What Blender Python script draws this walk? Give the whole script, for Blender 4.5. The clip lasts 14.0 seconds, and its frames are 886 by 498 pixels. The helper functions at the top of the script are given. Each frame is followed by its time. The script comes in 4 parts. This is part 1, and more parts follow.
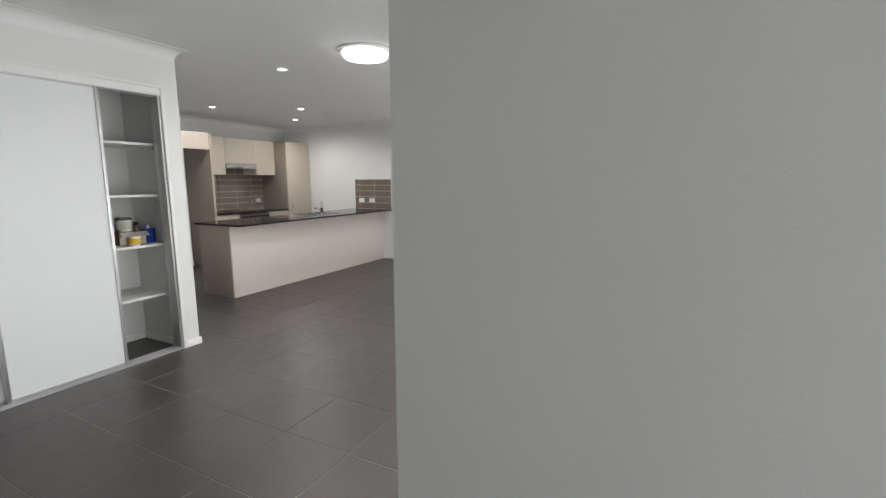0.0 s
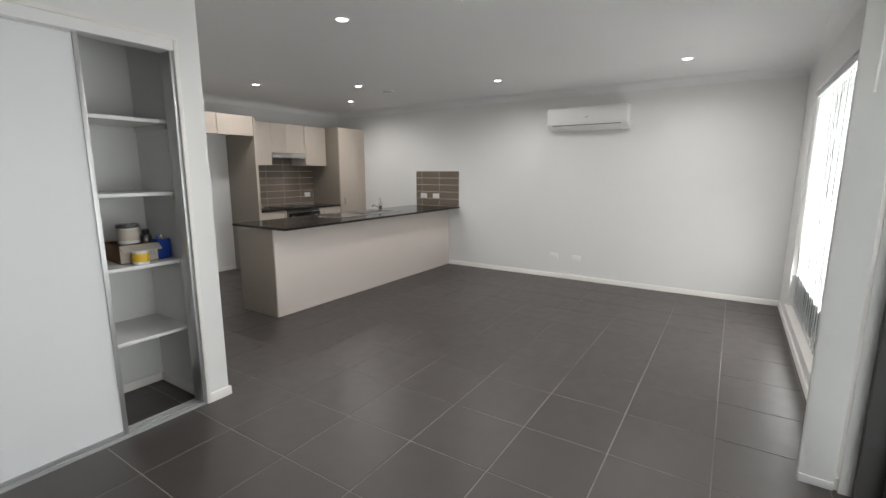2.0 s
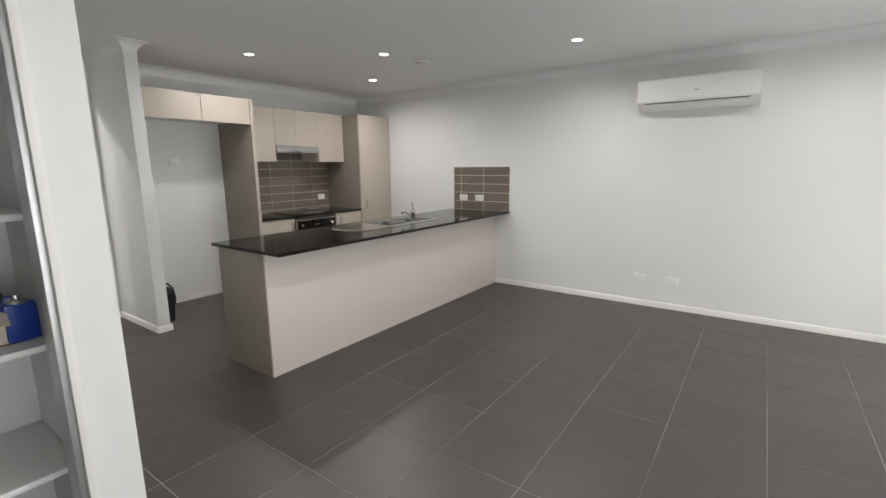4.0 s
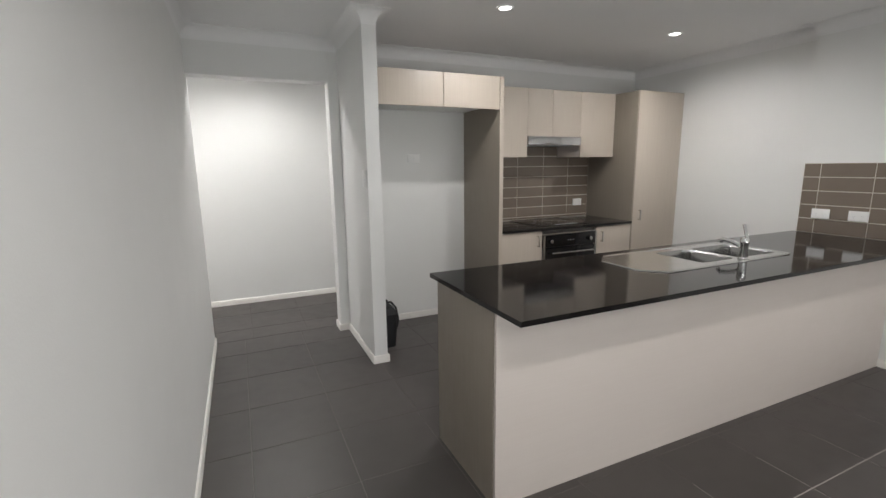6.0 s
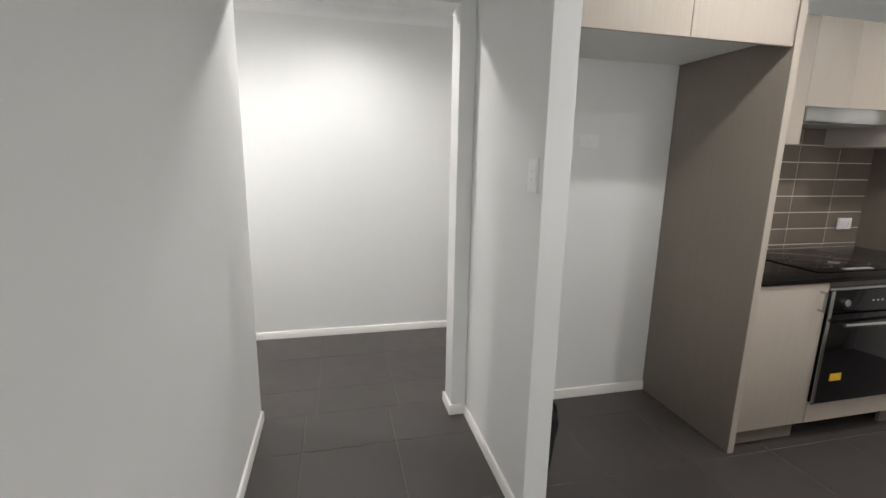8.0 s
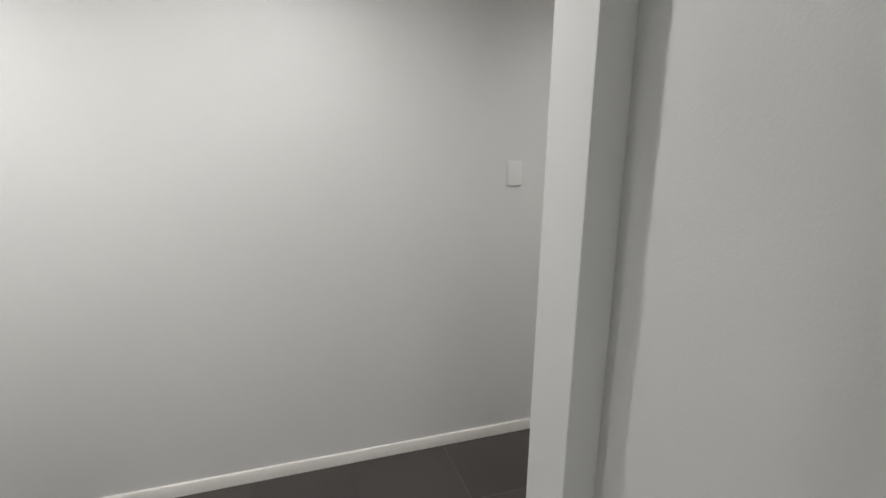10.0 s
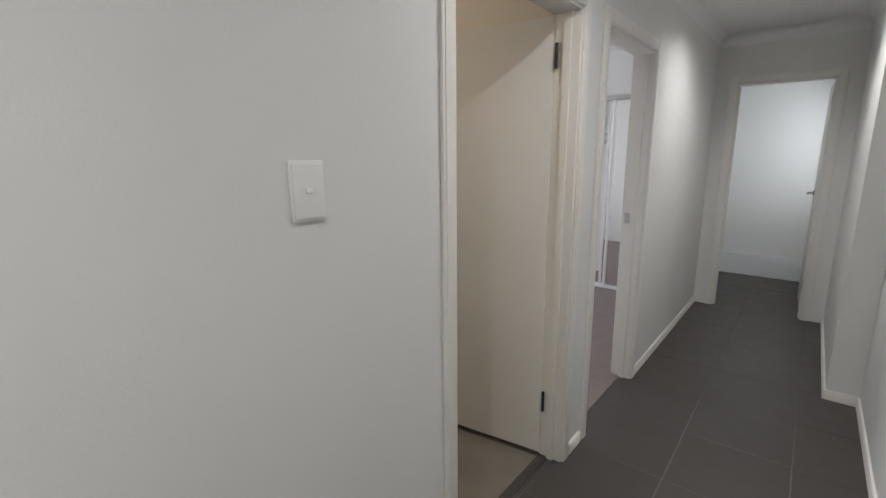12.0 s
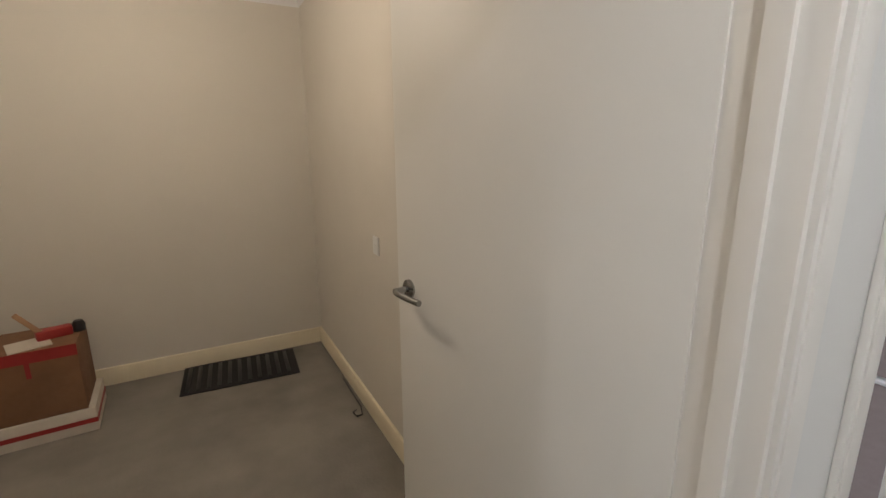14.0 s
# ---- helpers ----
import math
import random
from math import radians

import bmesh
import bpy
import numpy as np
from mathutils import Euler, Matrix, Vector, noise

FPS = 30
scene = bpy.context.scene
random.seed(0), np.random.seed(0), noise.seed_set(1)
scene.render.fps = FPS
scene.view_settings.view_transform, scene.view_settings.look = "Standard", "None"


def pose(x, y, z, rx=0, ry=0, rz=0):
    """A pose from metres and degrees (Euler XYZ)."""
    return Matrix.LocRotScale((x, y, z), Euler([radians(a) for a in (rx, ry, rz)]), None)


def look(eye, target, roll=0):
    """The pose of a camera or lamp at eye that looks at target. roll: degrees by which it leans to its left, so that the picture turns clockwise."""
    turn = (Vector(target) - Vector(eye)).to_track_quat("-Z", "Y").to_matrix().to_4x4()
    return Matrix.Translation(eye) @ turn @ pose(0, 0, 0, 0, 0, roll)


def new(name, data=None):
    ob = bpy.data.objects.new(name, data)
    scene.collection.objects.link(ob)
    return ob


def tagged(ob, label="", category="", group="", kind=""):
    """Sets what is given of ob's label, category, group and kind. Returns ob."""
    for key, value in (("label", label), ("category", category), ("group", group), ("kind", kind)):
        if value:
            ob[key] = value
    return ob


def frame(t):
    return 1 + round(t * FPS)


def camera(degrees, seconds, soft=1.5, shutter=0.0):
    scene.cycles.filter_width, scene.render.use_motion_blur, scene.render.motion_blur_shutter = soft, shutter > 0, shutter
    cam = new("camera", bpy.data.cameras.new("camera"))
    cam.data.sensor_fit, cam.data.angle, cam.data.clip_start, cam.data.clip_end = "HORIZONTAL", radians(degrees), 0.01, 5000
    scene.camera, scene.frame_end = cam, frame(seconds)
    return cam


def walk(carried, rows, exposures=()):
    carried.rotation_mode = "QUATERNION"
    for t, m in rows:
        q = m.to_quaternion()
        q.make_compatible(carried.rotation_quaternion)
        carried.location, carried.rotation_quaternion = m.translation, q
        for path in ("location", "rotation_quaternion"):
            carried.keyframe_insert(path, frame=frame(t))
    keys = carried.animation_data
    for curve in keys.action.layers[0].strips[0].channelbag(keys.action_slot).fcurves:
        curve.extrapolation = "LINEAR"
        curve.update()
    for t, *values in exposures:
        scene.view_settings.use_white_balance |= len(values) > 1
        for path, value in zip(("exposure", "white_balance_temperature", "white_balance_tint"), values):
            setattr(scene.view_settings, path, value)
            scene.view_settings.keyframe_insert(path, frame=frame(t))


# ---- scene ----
cam = camera(89.5, 14.0)
PATH = [
    (0, (-0.206, -0.103, 1.411), (1.548, 0.806, 1.105), -0.2),
    (0.5, (-0.033, 0.179, 1.382), (1.516, 1.403, 1.061), -0.8),
    (1, (0.176, 0.414, 1.411), (1.708, 1.658, 1.082), -0.6),
    (1.5, (0.391, 0.683, 1.426), (2.013, 1.804, 1.093), -0.2),
    (2, (0.641, 0.903, 1.42), (2.295, 1.974, 1.078), -0.0),
    (2.2, (0.751, 0.995, 1.419), (2.407, 2.063, 1.079), -0.2),
    (4.3, (1.819, 2.07, 1.428), (3.387, 3.26, 1.055), -0.8),
    (4.5, (1.941, 2.168, 1.434), (3.439, 3.439, 1.062), -1.0),
    (5, (2.183, 2.443, 1.423), (3.466, 3.935, 1.063), -0.2),
    (5.5, (2.331, 2.781, 1.413), (3.356, 4.46, 1.049), -0.1),
    (6, (2.431, 3.123, 1.435), (3.242, 4.915, 1.071), -0.7),
    (6.5, (2.512, 3.492, 1.437), (3.102, 5.37, 1.078), 0.0),
    (7, (2.521, 3.925, 1.405), (3.055, 5.818, 1.048), 0.3),
    (7.5, (2.546, 4.335, 1.411), (3.047, 6.235, 1.031), 0.8),
    (8, (2.571, 4.779, 1.411), (3.031, 6.684, 1.008), 1.1),
    (8.5, (2.602, 5.163, 1.409), (3.028, 7.077, 1.018), 1.0),
    (9, (2.654, 5.56, 1.404), (3.061, 7.479, 1.014), 1.0),
    (9.2, (2.648, 5.69, 1.406), (3.068, 7.61, 1.026), 0.9),
    (11.3, (2.869, 7.205, 1.473), (4.156, 8.680, 1.064), 0.8),
    (11.5, (2.947, 7.295, 1.458), (4.33, 8.681, 1.048), 0.4),
    (11.6, (2.993, 7.338, 1.457), (4.408, 8.691, 1.048), 0.1),
    (12, (3.174, 7.483, 1.458), (4.684, 8.726, 1.043), -0.6),
    (12.5, (3.471, 7.656, 1.446), (5.066, 8.787, 1.022), -0.2),
    (13, (3.765, 7.747, 1.443), (5.334, 8.910, 1.009), -0.2),
    (13.4, (3.987, 7.835, 1.446), (5.395, 9.190, 1.018), -0.8),
    (13.5, (4.047, 7.857, 1.451), (5.396, 9.266, 1.01), -0.7),
    (14, (4.382, 8.016, 1.446), (5.318, 9.727, 1.0), -0.4),
]
walk(cam, [(t, look(eye, target, roll)) for t, eye, target, roll in PATH],
     [(0.0, 0.3), (1.0, 0.24), (2.2, 0.04), (4.5, 0.28), (5.5, 0.2), (6.5, 0.27), (7.5, 0.33), (8.0, 0.28), (9.0, -0.1), (11.5, -0.38), (12.5, -0.24), (13.5, -0.14), (14.0, -0.06)])

# ---- sky, sun and lamps ----
world = bpy.data.worlds.new("sky")
world.use_nodes = True
scene.world = world
wn = world.node_tree
sky = wn.nodes.new("ShaderNodeTexSky")
sky.sky_type = "NISHITA"
sky.sun_disc = False
sky.sun_elevation, sky.sun_rotation = radians(48), radians(150)
wn.links.new(sky.outputs[0], wn.nodes["Background"].inputs[0])
wn.nodes["Background"].inputs[1].default_value = 0.12
sun = new("sun", bpy.data.lights.new("sun", "SUN"))
sun.data.energy, sun.data.angle, sun.data.color = 1.2, radians(12), (1.0, 0.97, 0.92)
sun.matrix_world = look((0, 0, 30), (-8, 14, 0))


def area_lamp(name, at, target, sx, sy, watts, color):
    ob = new(name, bpy.data.lights.new(name, "AREA"))
    ob.data.shape, ob.data.size, ob.data.size_y = "RECTANGLE", sx, sy
    ob.data.energy, ob.data.color = watts, color
    ob.matrix_world = look(at, target)
    return ob


def spot_lamp(at, watts, color, cone=150, radius=0.04):
    ob = new("downlight_lamp", bpy.data.lights.new("downlight_lamp", "SPOT"))
    ob.data.energy, ob.data.color, ob.data.spot_size, ob.data.spot_blend = watts, color, radians(cone), 0.8
    ob.data.shadow_soft_size = radius
    ob.matrix_world = look(at, (at[0], at[1] + 0.0001, at[2] - 1))
    return ob


DAY = (0.98, 0.98, 0.97)
LED = (1.0, 0.972, 0.955)
CEIL = 2.44
DOWNLIGHTS = [(3.005, 3.252), (5.465, 3.284), (5.49, 1.373), (4.104, 5.797), (5.664, 5.789), (4.848, 4.85), (3.006, 1.395)]
area_lamp("daylight_sliding_door", (1.85, 0.14, 1.1), (1.85, 3, 1.3), 2.3, 2.0, 30, DAY)
area_lamp("daylight_window", (4.9, 0.225, 1.14), (4.9, 3, 1.7), 1.7, 1.85, 116, DAY)
# Bedroom and bathroom windows are unseen; these lamps are added to light both rooms.
area_lamp("daylight_bedroom_window", (6.8, 11.66, 1.5), (6.8, 9, 1.0), 1.6, 1.2, 55, (0.93, 0.93, 1.0))
area_lamp("daylight_bathroom_window", (8.85, 7.17, 1.55), (8.85, 8.3, 1.2), 0.8, 1.0, 14, (0.92, 0.95, 1.0))
# Fill light added through an unseen entry doorway behind the starting point.
area_lamp("daylight_entry", (-0.35, -2.55, 1.1), (-0.35, 0, 1.0), 0.9, 1.9, 18, DAY)
for x, y in DOWNLIGHTS:
    spot_lamp((x, y, CEIL - 0.012), 44, LED, 174)
spot_lamp((2.872, 2.19, CEIL - 0.075), 45, LED, 168, 0.15)
# Fittings at x 1.2 and 4.55 are unseen, added to even the hall light.
for x, y, w in ((2.62, 7.5, 57), (1.2, 7.56, 88), (4.55, 7.62, 44)):
    spot_lamp((x, y, CEIL - 0.012), w, LED, 162)
spot_lamp((6.6, 7.70, CEIL - 0.012), 62, LED, 145)
bulb_lamp = new("bulb_lamp", bpy.data.lights.new("bulb_lamp", "POINT"))
bulb_lamp.data.energy, bulb_lamp.data.color, bulb_lamp.data.shadow_soft_size = 25, (1.0, 0.84, 0.66), 0.035
bulb_lamp.location = (4.0, 9.95, CEIL - 0.17)

# ---- materials ----


def material(name, color, rough=0.6, metal=0.0, mottle=0.06, scale=3.0, bump=0.0, bump_scale=60.0, vary=0.0, speck=0.0, alt=None, coat=0.0, spec=0.5):
    """A painted, stone or metal surface: broad mottling, fine grain, and per-piece variation."""
    m = bpy.data.materials.new(name)
    m.use_nodes = True
    nt = m.node_tree
    p = nt.nodes["Principled BSDF"]
    p.inputs["Roughness"].default_value, p.inputs["Metallic"].default_value = rough, metal
    p.inputs["Specular IOR Level"].default_value = spec
    p.inputs["Coat Weight"].default_value = coat
    geo = nt.nodes.new("ShaderNodeNewGeometry")

    def noise_at(s, detail):
        n = nt.nodes.new("ShaderNodeTexNoise")
        n.inputs["Scale"].default_value, n.inputs["Detail"].default_value = s, detail
        nt.links.new(geo.outputs["Position"], n.inputs["Vector"])
        return n

    def mix(kind, a, b, fac):
        x = nt.nodes.new("ShaderNodeMix")
        x.data_type, x.blend_type = "RGBA", kind
        for sock, value in ((x.inputs[0], fac), (x.inputs[6], a), (x.inputs[7], b)):
            if hasattr(value, "links"):
                nt.links.new(value, sock)
            else:
                sock.default_value = value
        return x.outputs[2]

    def ramp(src, lo, hi, c0, c1):
        r = nt.nodes.new("ShaderNodeValToRGB")
        r.color_ramp.elements[0].position, r.color_ramp.elements[1].position = lo, hi
        r.color_ramp.elements[0].color, r.color_ramp.elements[1].color = (*c0, 1), (*c1, 1)
        nt.links.new(src, r.inputs[0])
        return r.outputs[0]

    broad = noise_at(scale, 5)
    alt = alt or tuple(c * 0.75 for c in color)
    base = mix("MIX", (*color, 1), (*alt, 1), ramp(broad.outputs[0], 0.35, 0.75, (0, 0, 0), (mottle * 4, mottle * 4, mottle * 4)))
    if speck:
        fine = noise_at(420, 2)
        base = mix("MIX", base, (0.32, 0.29, 0.26, 1), ramp(fine.outputs[0], 0.66, 0.74, (0, 0, 0), (speck, speck, speck)))
    if vary:
        info = nt.nodes.new("ShaderNodeObjectInfo")
        base = mix("MULTIPLY", base, ramp(info.outputs["Random"], 0, 1, (1 - vary,) * 3, (1 + vary,) * 3), 1.0)
    nt.links.new(base, p.inputs["Base Color"])
    mid = noise_at(scale * 4, 4)
    rr = nt.nodes.new("ShaderNodeMapRange")
    rr.inputs[3].default_value, rr.inputs[4].default_value = max(0.02, rough * 0.8), min(1, rough * 1.2)
    nt.links.new(mid.outputs[0], rr.inputs[0])
    nt.links.new(rr.outputs[0], p.inputs["Roughness"])
    if bump:
        g = noise_at(bump_scale, 3)
        b = nt.nodes.new("ShaderNodeBump")
        b.inputs["Strength"].default_value, b.inputs["Distance"].default_value = bump, 0.004
        nt.links.new(g.outputs[0], b.inputs["Height"])
        nt.links.new(b.outputs[0], p.inputs["Normal"])
    return m


def grained(name, color, dark, axis, rough=0.5):
    """Laminate with a fine linen or wood grain drawn out along one axis."""
    m = material(name, color, rough, mottle=0.03)
    nt = m.node_tree
    p = nt.nodes["Principled BSDF"]
    tc = nt.nodes.new("ShaderNodeNewGeometry")
    mp = nt.nodes.new("ShaderNodeMapping")
    mp.inputs["Scale"].default_value = tuple(4 if i == axis else 160 for i in range(3))
    nt.links.new(tc.outputs["Position"], mp.inputs["Vector"])
    n = nt.nodes.new("ShaderNodeTexNoise")
    n.inputs["Scale"].default_value, n.inputs["Detail"].default_value = 1.0, 4
    nt.links.new(mp.outputs[0], n.inputs["Vector"])
    r = nt.nodes.new("ShaderNodeValToRGB")
    r.color_ramp.elements[0].position, r.color_ramp.elements[1].position = 0.3, 0.7
    r.color_ramp.elements[0].color, r.color_ramp.elements[1].color = (*dark, 1), (*color, 1)
    nt.links.new(n.outputs[0], r.inputs[0])
    nt.links.new(r.outputs[0], p.inputs["Base Color"])
    return m


def emitter(name, color, strength):
    m = bpy.data.materials.new(name)
    m.use_nodes = True
    p = m.node_tree.nodes["Principled BSDF"]
    p.inputs["Base Color"].default_value = (0.9, 0.9, 0.9, 1)
    p.inputs["Emission Color"].default_value, p.inputs["Emission Strength"].default_value = (*color, 1), strength
    return m


def glass(name, tint):
    m = bpy.data.materials.new(name)
    m.use_nodes = True
    p = m.node_tree.nodes["Principled BSDF"]
    p.inputs["Base Color"].default_value = (*tint, 1)
    p.inputs["Transmission Weight"].default_value, p.inputs["Roughness"].default_value, p.inputs["IOR"].default_value = 1, 0.01, 1.45
    return m


WALL = material("wall_paint", (0.755, 0.757, 0.745), 0.55, mottle=0.02, scale=1.6, bump=0.10, bump_scale=180)
CEILING = material("ceiling_paint", (0.82, 0.82, 0.82), 0.8, mottle=0.02, scale=1.2, bump=0.05, bump_scale=140)
WARM_WALL = material("garage_wall_paint", (0.70, 0.66, 0.60), 0.6, mottle=0.04, scale=1.4, bump=0.10, bump_scale=160)
TRIM = material("gloss_trim_paint", (0.80, 0.78, 0.745), 0.42, mottle=0.006, scale=3)
TRIM_WARM = material("cream_trim_paint", (0.74, 0.66, 0.50), 0.35, mottle=0.05, scale=5)
TILE = material("dark_porcelain_tile", (0.066, 0.058, 0.054), 0.40, mottle=0.12, scale=2.6, bump=0.04, bump_scale=240, vary=0.05, alt=(0.048, 0.042, 0.040))
# One grout, two copies: the living floor's sheen is put into the paler colour.
GROUT = material("grey_grout", (0.125, 0.114, 0.106), 0.9, mottle=0.25, scale=0.75, bump=0.3, bump_scale=300, alt=(0.46, 0.43, 0.40))
# Same grout as above; its missing floor sheen is put in as darker colour.
GROUT_NO_SHEEN = material("grey_grout_no_sheen", (0.072, 0.064, 0.06), 0.9, mottle=0.25, scale=0.6, bump=0.3, bump_scale=300, alt=(0.20, 0.185, 0.17))
CONCRETE = material("bare_concrete", (0.235, 0.213, 0.185), 0.75, mottle=0.2, scale=2.2, bump=0.25, bump_scale=70, alt=(0.13, 0.115, 0.098))
CARPET = material("mauve_brown_carpet", (0.26, 0.21, 0.20), 0.95, mottle=0.1, scale=14, bump=0.9, bump_scale=420)
DOOR_PAINT = material("white_door_paint", (0.78, 0.765, 0.73), 0.48, mottle=0.02, scale=2, bump=0.04, bump_scale=120)
BOARD = material("white_board", (0.80, 0.81, 0.82), 0.45, mottle=0.015, scale=2)
SHELF_W = material("white_melamine", (0.76, 0.76, 0.74), 0.4, mottle=0.03, scale=5)
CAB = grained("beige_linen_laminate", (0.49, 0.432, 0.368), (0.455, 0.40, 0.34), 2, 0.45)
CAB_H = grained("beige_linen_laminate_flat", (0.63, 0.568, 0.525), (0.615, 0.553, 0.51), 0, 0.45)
# Side panels and kickboards: the CAB hue at about half its brightness.
CAB_SIDE = grained("dark_beige_linen_laminate", (0.26, 0.225, 0.187), (0.235, 0.203, 0.168), 2, 0.45)
STONE = material("black_speckled_stone", (0.010, 0.009, 0.009), 0.075, mottle=0.1, scale=9, speck=0.12, spec=0.24)
SPLASH = material("taupe_glazed_tile", (0.185, 0.150, 0.120), 0.22, mottle=0.08, scale=8, bump=0.05, bump_scale=40, vary=0.08)
SPLASH_GROUT = material("light_splash_grout", (0.62, 0.57, 0.51), 0.85, mottle=0.05)
STEEL = material("brushed_stainless", (0.56, 0.56, 0.55), 0.17, 1.0, mottle=0.04, scale=12)
# Darker than STEEL: the bowls' inner shade is in this colour; levers reuse it.
STEEL_SHADE_AND_LEVER = material("satin_steel_bowl_shade_and_lever", (0.36, 0.36, 0.355), 0.22, 1.0, mottle=0.06, scale=12)
CHROME = material("chrome", (0.80, 0.80, 0.80), 0.07, 1.0, mottle=0.02, scale=10)
DARK_STEEL = material("dark_steel", (0.16, 0.155, 0.15), 0.35, 0.9, mottle=0.1, scale=20)
HINGE = material("blackened_steel", (0.05, 0.048, 0.045), 0.4, 0.8, mottle=0.1, scale=20)
ALU = material("silver_aluminium", (0.60, 0.60, 0.60), 0.35, 0.9, mottle=0.04, scale=10)
DARK_ALU = material("charcoal_aluminium", (0.075, 0.075, 0.075), 0.38, 0.3, mottle=0.08, scale=8)
BLACK = material("black_plastic", (0.012, 0.012, 0.013), 0.35, mottle=0.05, scale=10)
BLACK_GLASS = material("black_oven_glass", (0.006, 0.006, 0.007), 0.06, mottle=0.05, scale=5)
RUBBER = material("black_rubber", (0.009, 0.009, 0.011), 0.75, mottle=0.2, scale=25, bump=0.4, bump_scale=200)
PLASTIC = material("white_plastic", (0.82, 0.82, 0.81), 0.32, mottle=0.01, scale=5)
GREY_PLASTIC = material("grey_plastic", (0.42, 0.43, 0.44), 0.4, mottle=0.02, scale=5)
SLAT_FABRIC = material("white_blind_fabric", (0.80, 0.80, 0.78), 0.8, mottle=0.02, scale=12, bump=0.2, bump_scale=500)
YELLOW = material("yellow_label", (0.75, 0.47, 0.03), 0.45, mottle=0.05, scale=20)
BLUE = material("blue_tin_paint", (0.012, 0.045, 0.28), 0.3, mottle=0.08, scale=20)
CARD = material("brown_cardboard", (0.22, 0.11, 0.055), 0.85, mottle=0.15, scale=10, bump=0.15, bump_scale=150)
WHITE_CARD = material("pale_cardboard", (0.62, 0.56, 0.48), 0.8, mottle=0.12, scale=12)
RED = material("red_print", (0.32, 0.022, 0.02), 0.5, mottle=0.1, scale=14)
WOOD = material("pale_wood", (0.45, 0.27, 0.15), 0.6, mottle=0.15, scale=18)
MIRROR = material("mirror", (0.88, 0.88, 0.88), 0.015, 1.0, mottle=0.0)
GLASS = glass("clear_glass", (0.93, 0.96, 0.95))
LIT = emitter("lit_led_diffuser", (1.0, 0.98, 0.95), 9.0)
LIT_OYSTER = emitter("lit_opal_diffuser", (1.0, 0.98, 0.95), 5.0)
LIT_WARM = emitter("lit_warm_bulb", (1.0, 0.75, 0.45), 12.0)
GROUND = material("outdoor_ground", (0.30, 0.29, 0.26), 0.9, mottle=0.2, scale=0.6, bump=0.4, bump_scale=30)

# translucent cloth for the drawn blind
nt = SLAT_FABRIC.node_tree
out = nt.nodes["Material Output"]
tr = nt.nodes.new("ShaderNodeBsdfTranslucent")
tr.inputs[0].default_value = (0.85, 0.87, 0.9, 1)
ms = nt.nodes.new("ShaderNodeMixShader")
ms.inputs[0].default_value = 0.13
nt.links.new(nt.nodes["Principled BSDF"].outputs[0], ms.inputs[1])
nt.links.new(tr.outputs[0], ms.inputs[2])
nt.links.new(ms.outputs[0], out.inputs[0])

# ---- mesh helpers ----


def add_box(bm, a, b, bevel=0.0):
    r = bmesh.ops.create_cube(bm, size=1)
    for v in r["verts"]:
        v.co = Vector([a[i] + (v.co[i] + 0.5) * (b[i] - a[i]) for i in range(3)])
    if bevel:
        edges = {e for v in r["verts"] for e in v.link_edges}
        bmesh.ops.bevel(bm, geom=list(edges), offset=bevel, segments=2, profile=0.6, affect="EDGES")
    return bm


def boxes(*pairs, bevel=0.0):
    bm = bmesh.new()
    for a, b in pairs:
        add_box(bm, a, b, bevel)
    return bm


def turned(profile, segs=32, at=(0, 0, 0)):
    """A solid of revolution about z from (radius, height) pairs."""
    bm = bmesh.new()
    rings = []
    for r, z in profile:
        if r < 1e-5:
            rings.append([bm.verts.new((at[0], at[1], at[2] + z))])
        else:
            rings.append([bm.verts.new((at[0] + r * math.cos(2 * math.pi * k / segs), at[1] + r * math.sin(2 * math.pi * k / segs), at[2] + z)) for k in range(segs)])
    for lo, hi in zip(rings, rings[1:]):
        for k in range(segs):
            a, b = lo[k % len(lo)], lo[(k + 1) % len(lo)]
            c, d = hi[(k + 1) % len(hi)], hi[k % len(hi)]
            face = [v for i, v in enumerate((a, b, c, d)) if v not in (a, b, c, d)[:i]]
            if len(face) > 2:
                bm.faces.new(face)
    bmesh.ops.recalc_face_normals(bm, faces=bm.faces[:])
    return bm


def tube(points, radius, segs=12):
    """A bent round bar along a line of points."""
    bm = bmesh.new()
    pts = [Vector(p) for p in points]
    rings = []
    side = None
    for i, p in enumerate(pts):
        d = (pts[min(i + 1, len(pts) - 1)] - pts[max(i - 1, 0)]).normalized()
        side = d.orthogonal().normalized() if side is None else (side - d * side.dot(d)).normalized()
        up = d.cross(side)
        rings.append([bm.verts.new(p + radius * (math.cos(2 * math.pi * k / segs) * side + math.sin(2 * math.pi * k / segs) * up)) for k in range(segs)])
    for lo, hi in zip(rings, rings[1:]):
        for k in range(segs):
            bm.faces.new((lo[k], lo[(k + 1) % segs], hi[(k + 1) % segs], hi[k]))
    bm.faces.new(rings[0][::-1])
    bm.faces.new(rings[-1])
    bmesh.ops.recalc_face_normals(bm, faces=bm.faces[:])
    return bm


def prism(outline, p0, p1, u, v):
    """A moulding: an outline in the axes u, v swept from p0 to p1."""
    bm = bmesh.new()
    u, v, p0, p1 = Vector(u), Vector(v), Vector(p0), Vector(p1)
    a = [bm.verts.new(p0 + u * x + v * y) for x, y in outline]
    b = [bm.verts.new(p1 + u * x + v * y) for x, y in outline]
    n = len(a)
    for k in range(n):
        bm.faces.new((a[k], a[(k + 1) % n], b[(k + 1) % n], b[k]))
    bm.faces.new(a[::-1])
    bm.faces.new(b)
    bmesh.ops.recalc_face_normals(bm, faces=bm.faces[:])
    return bm


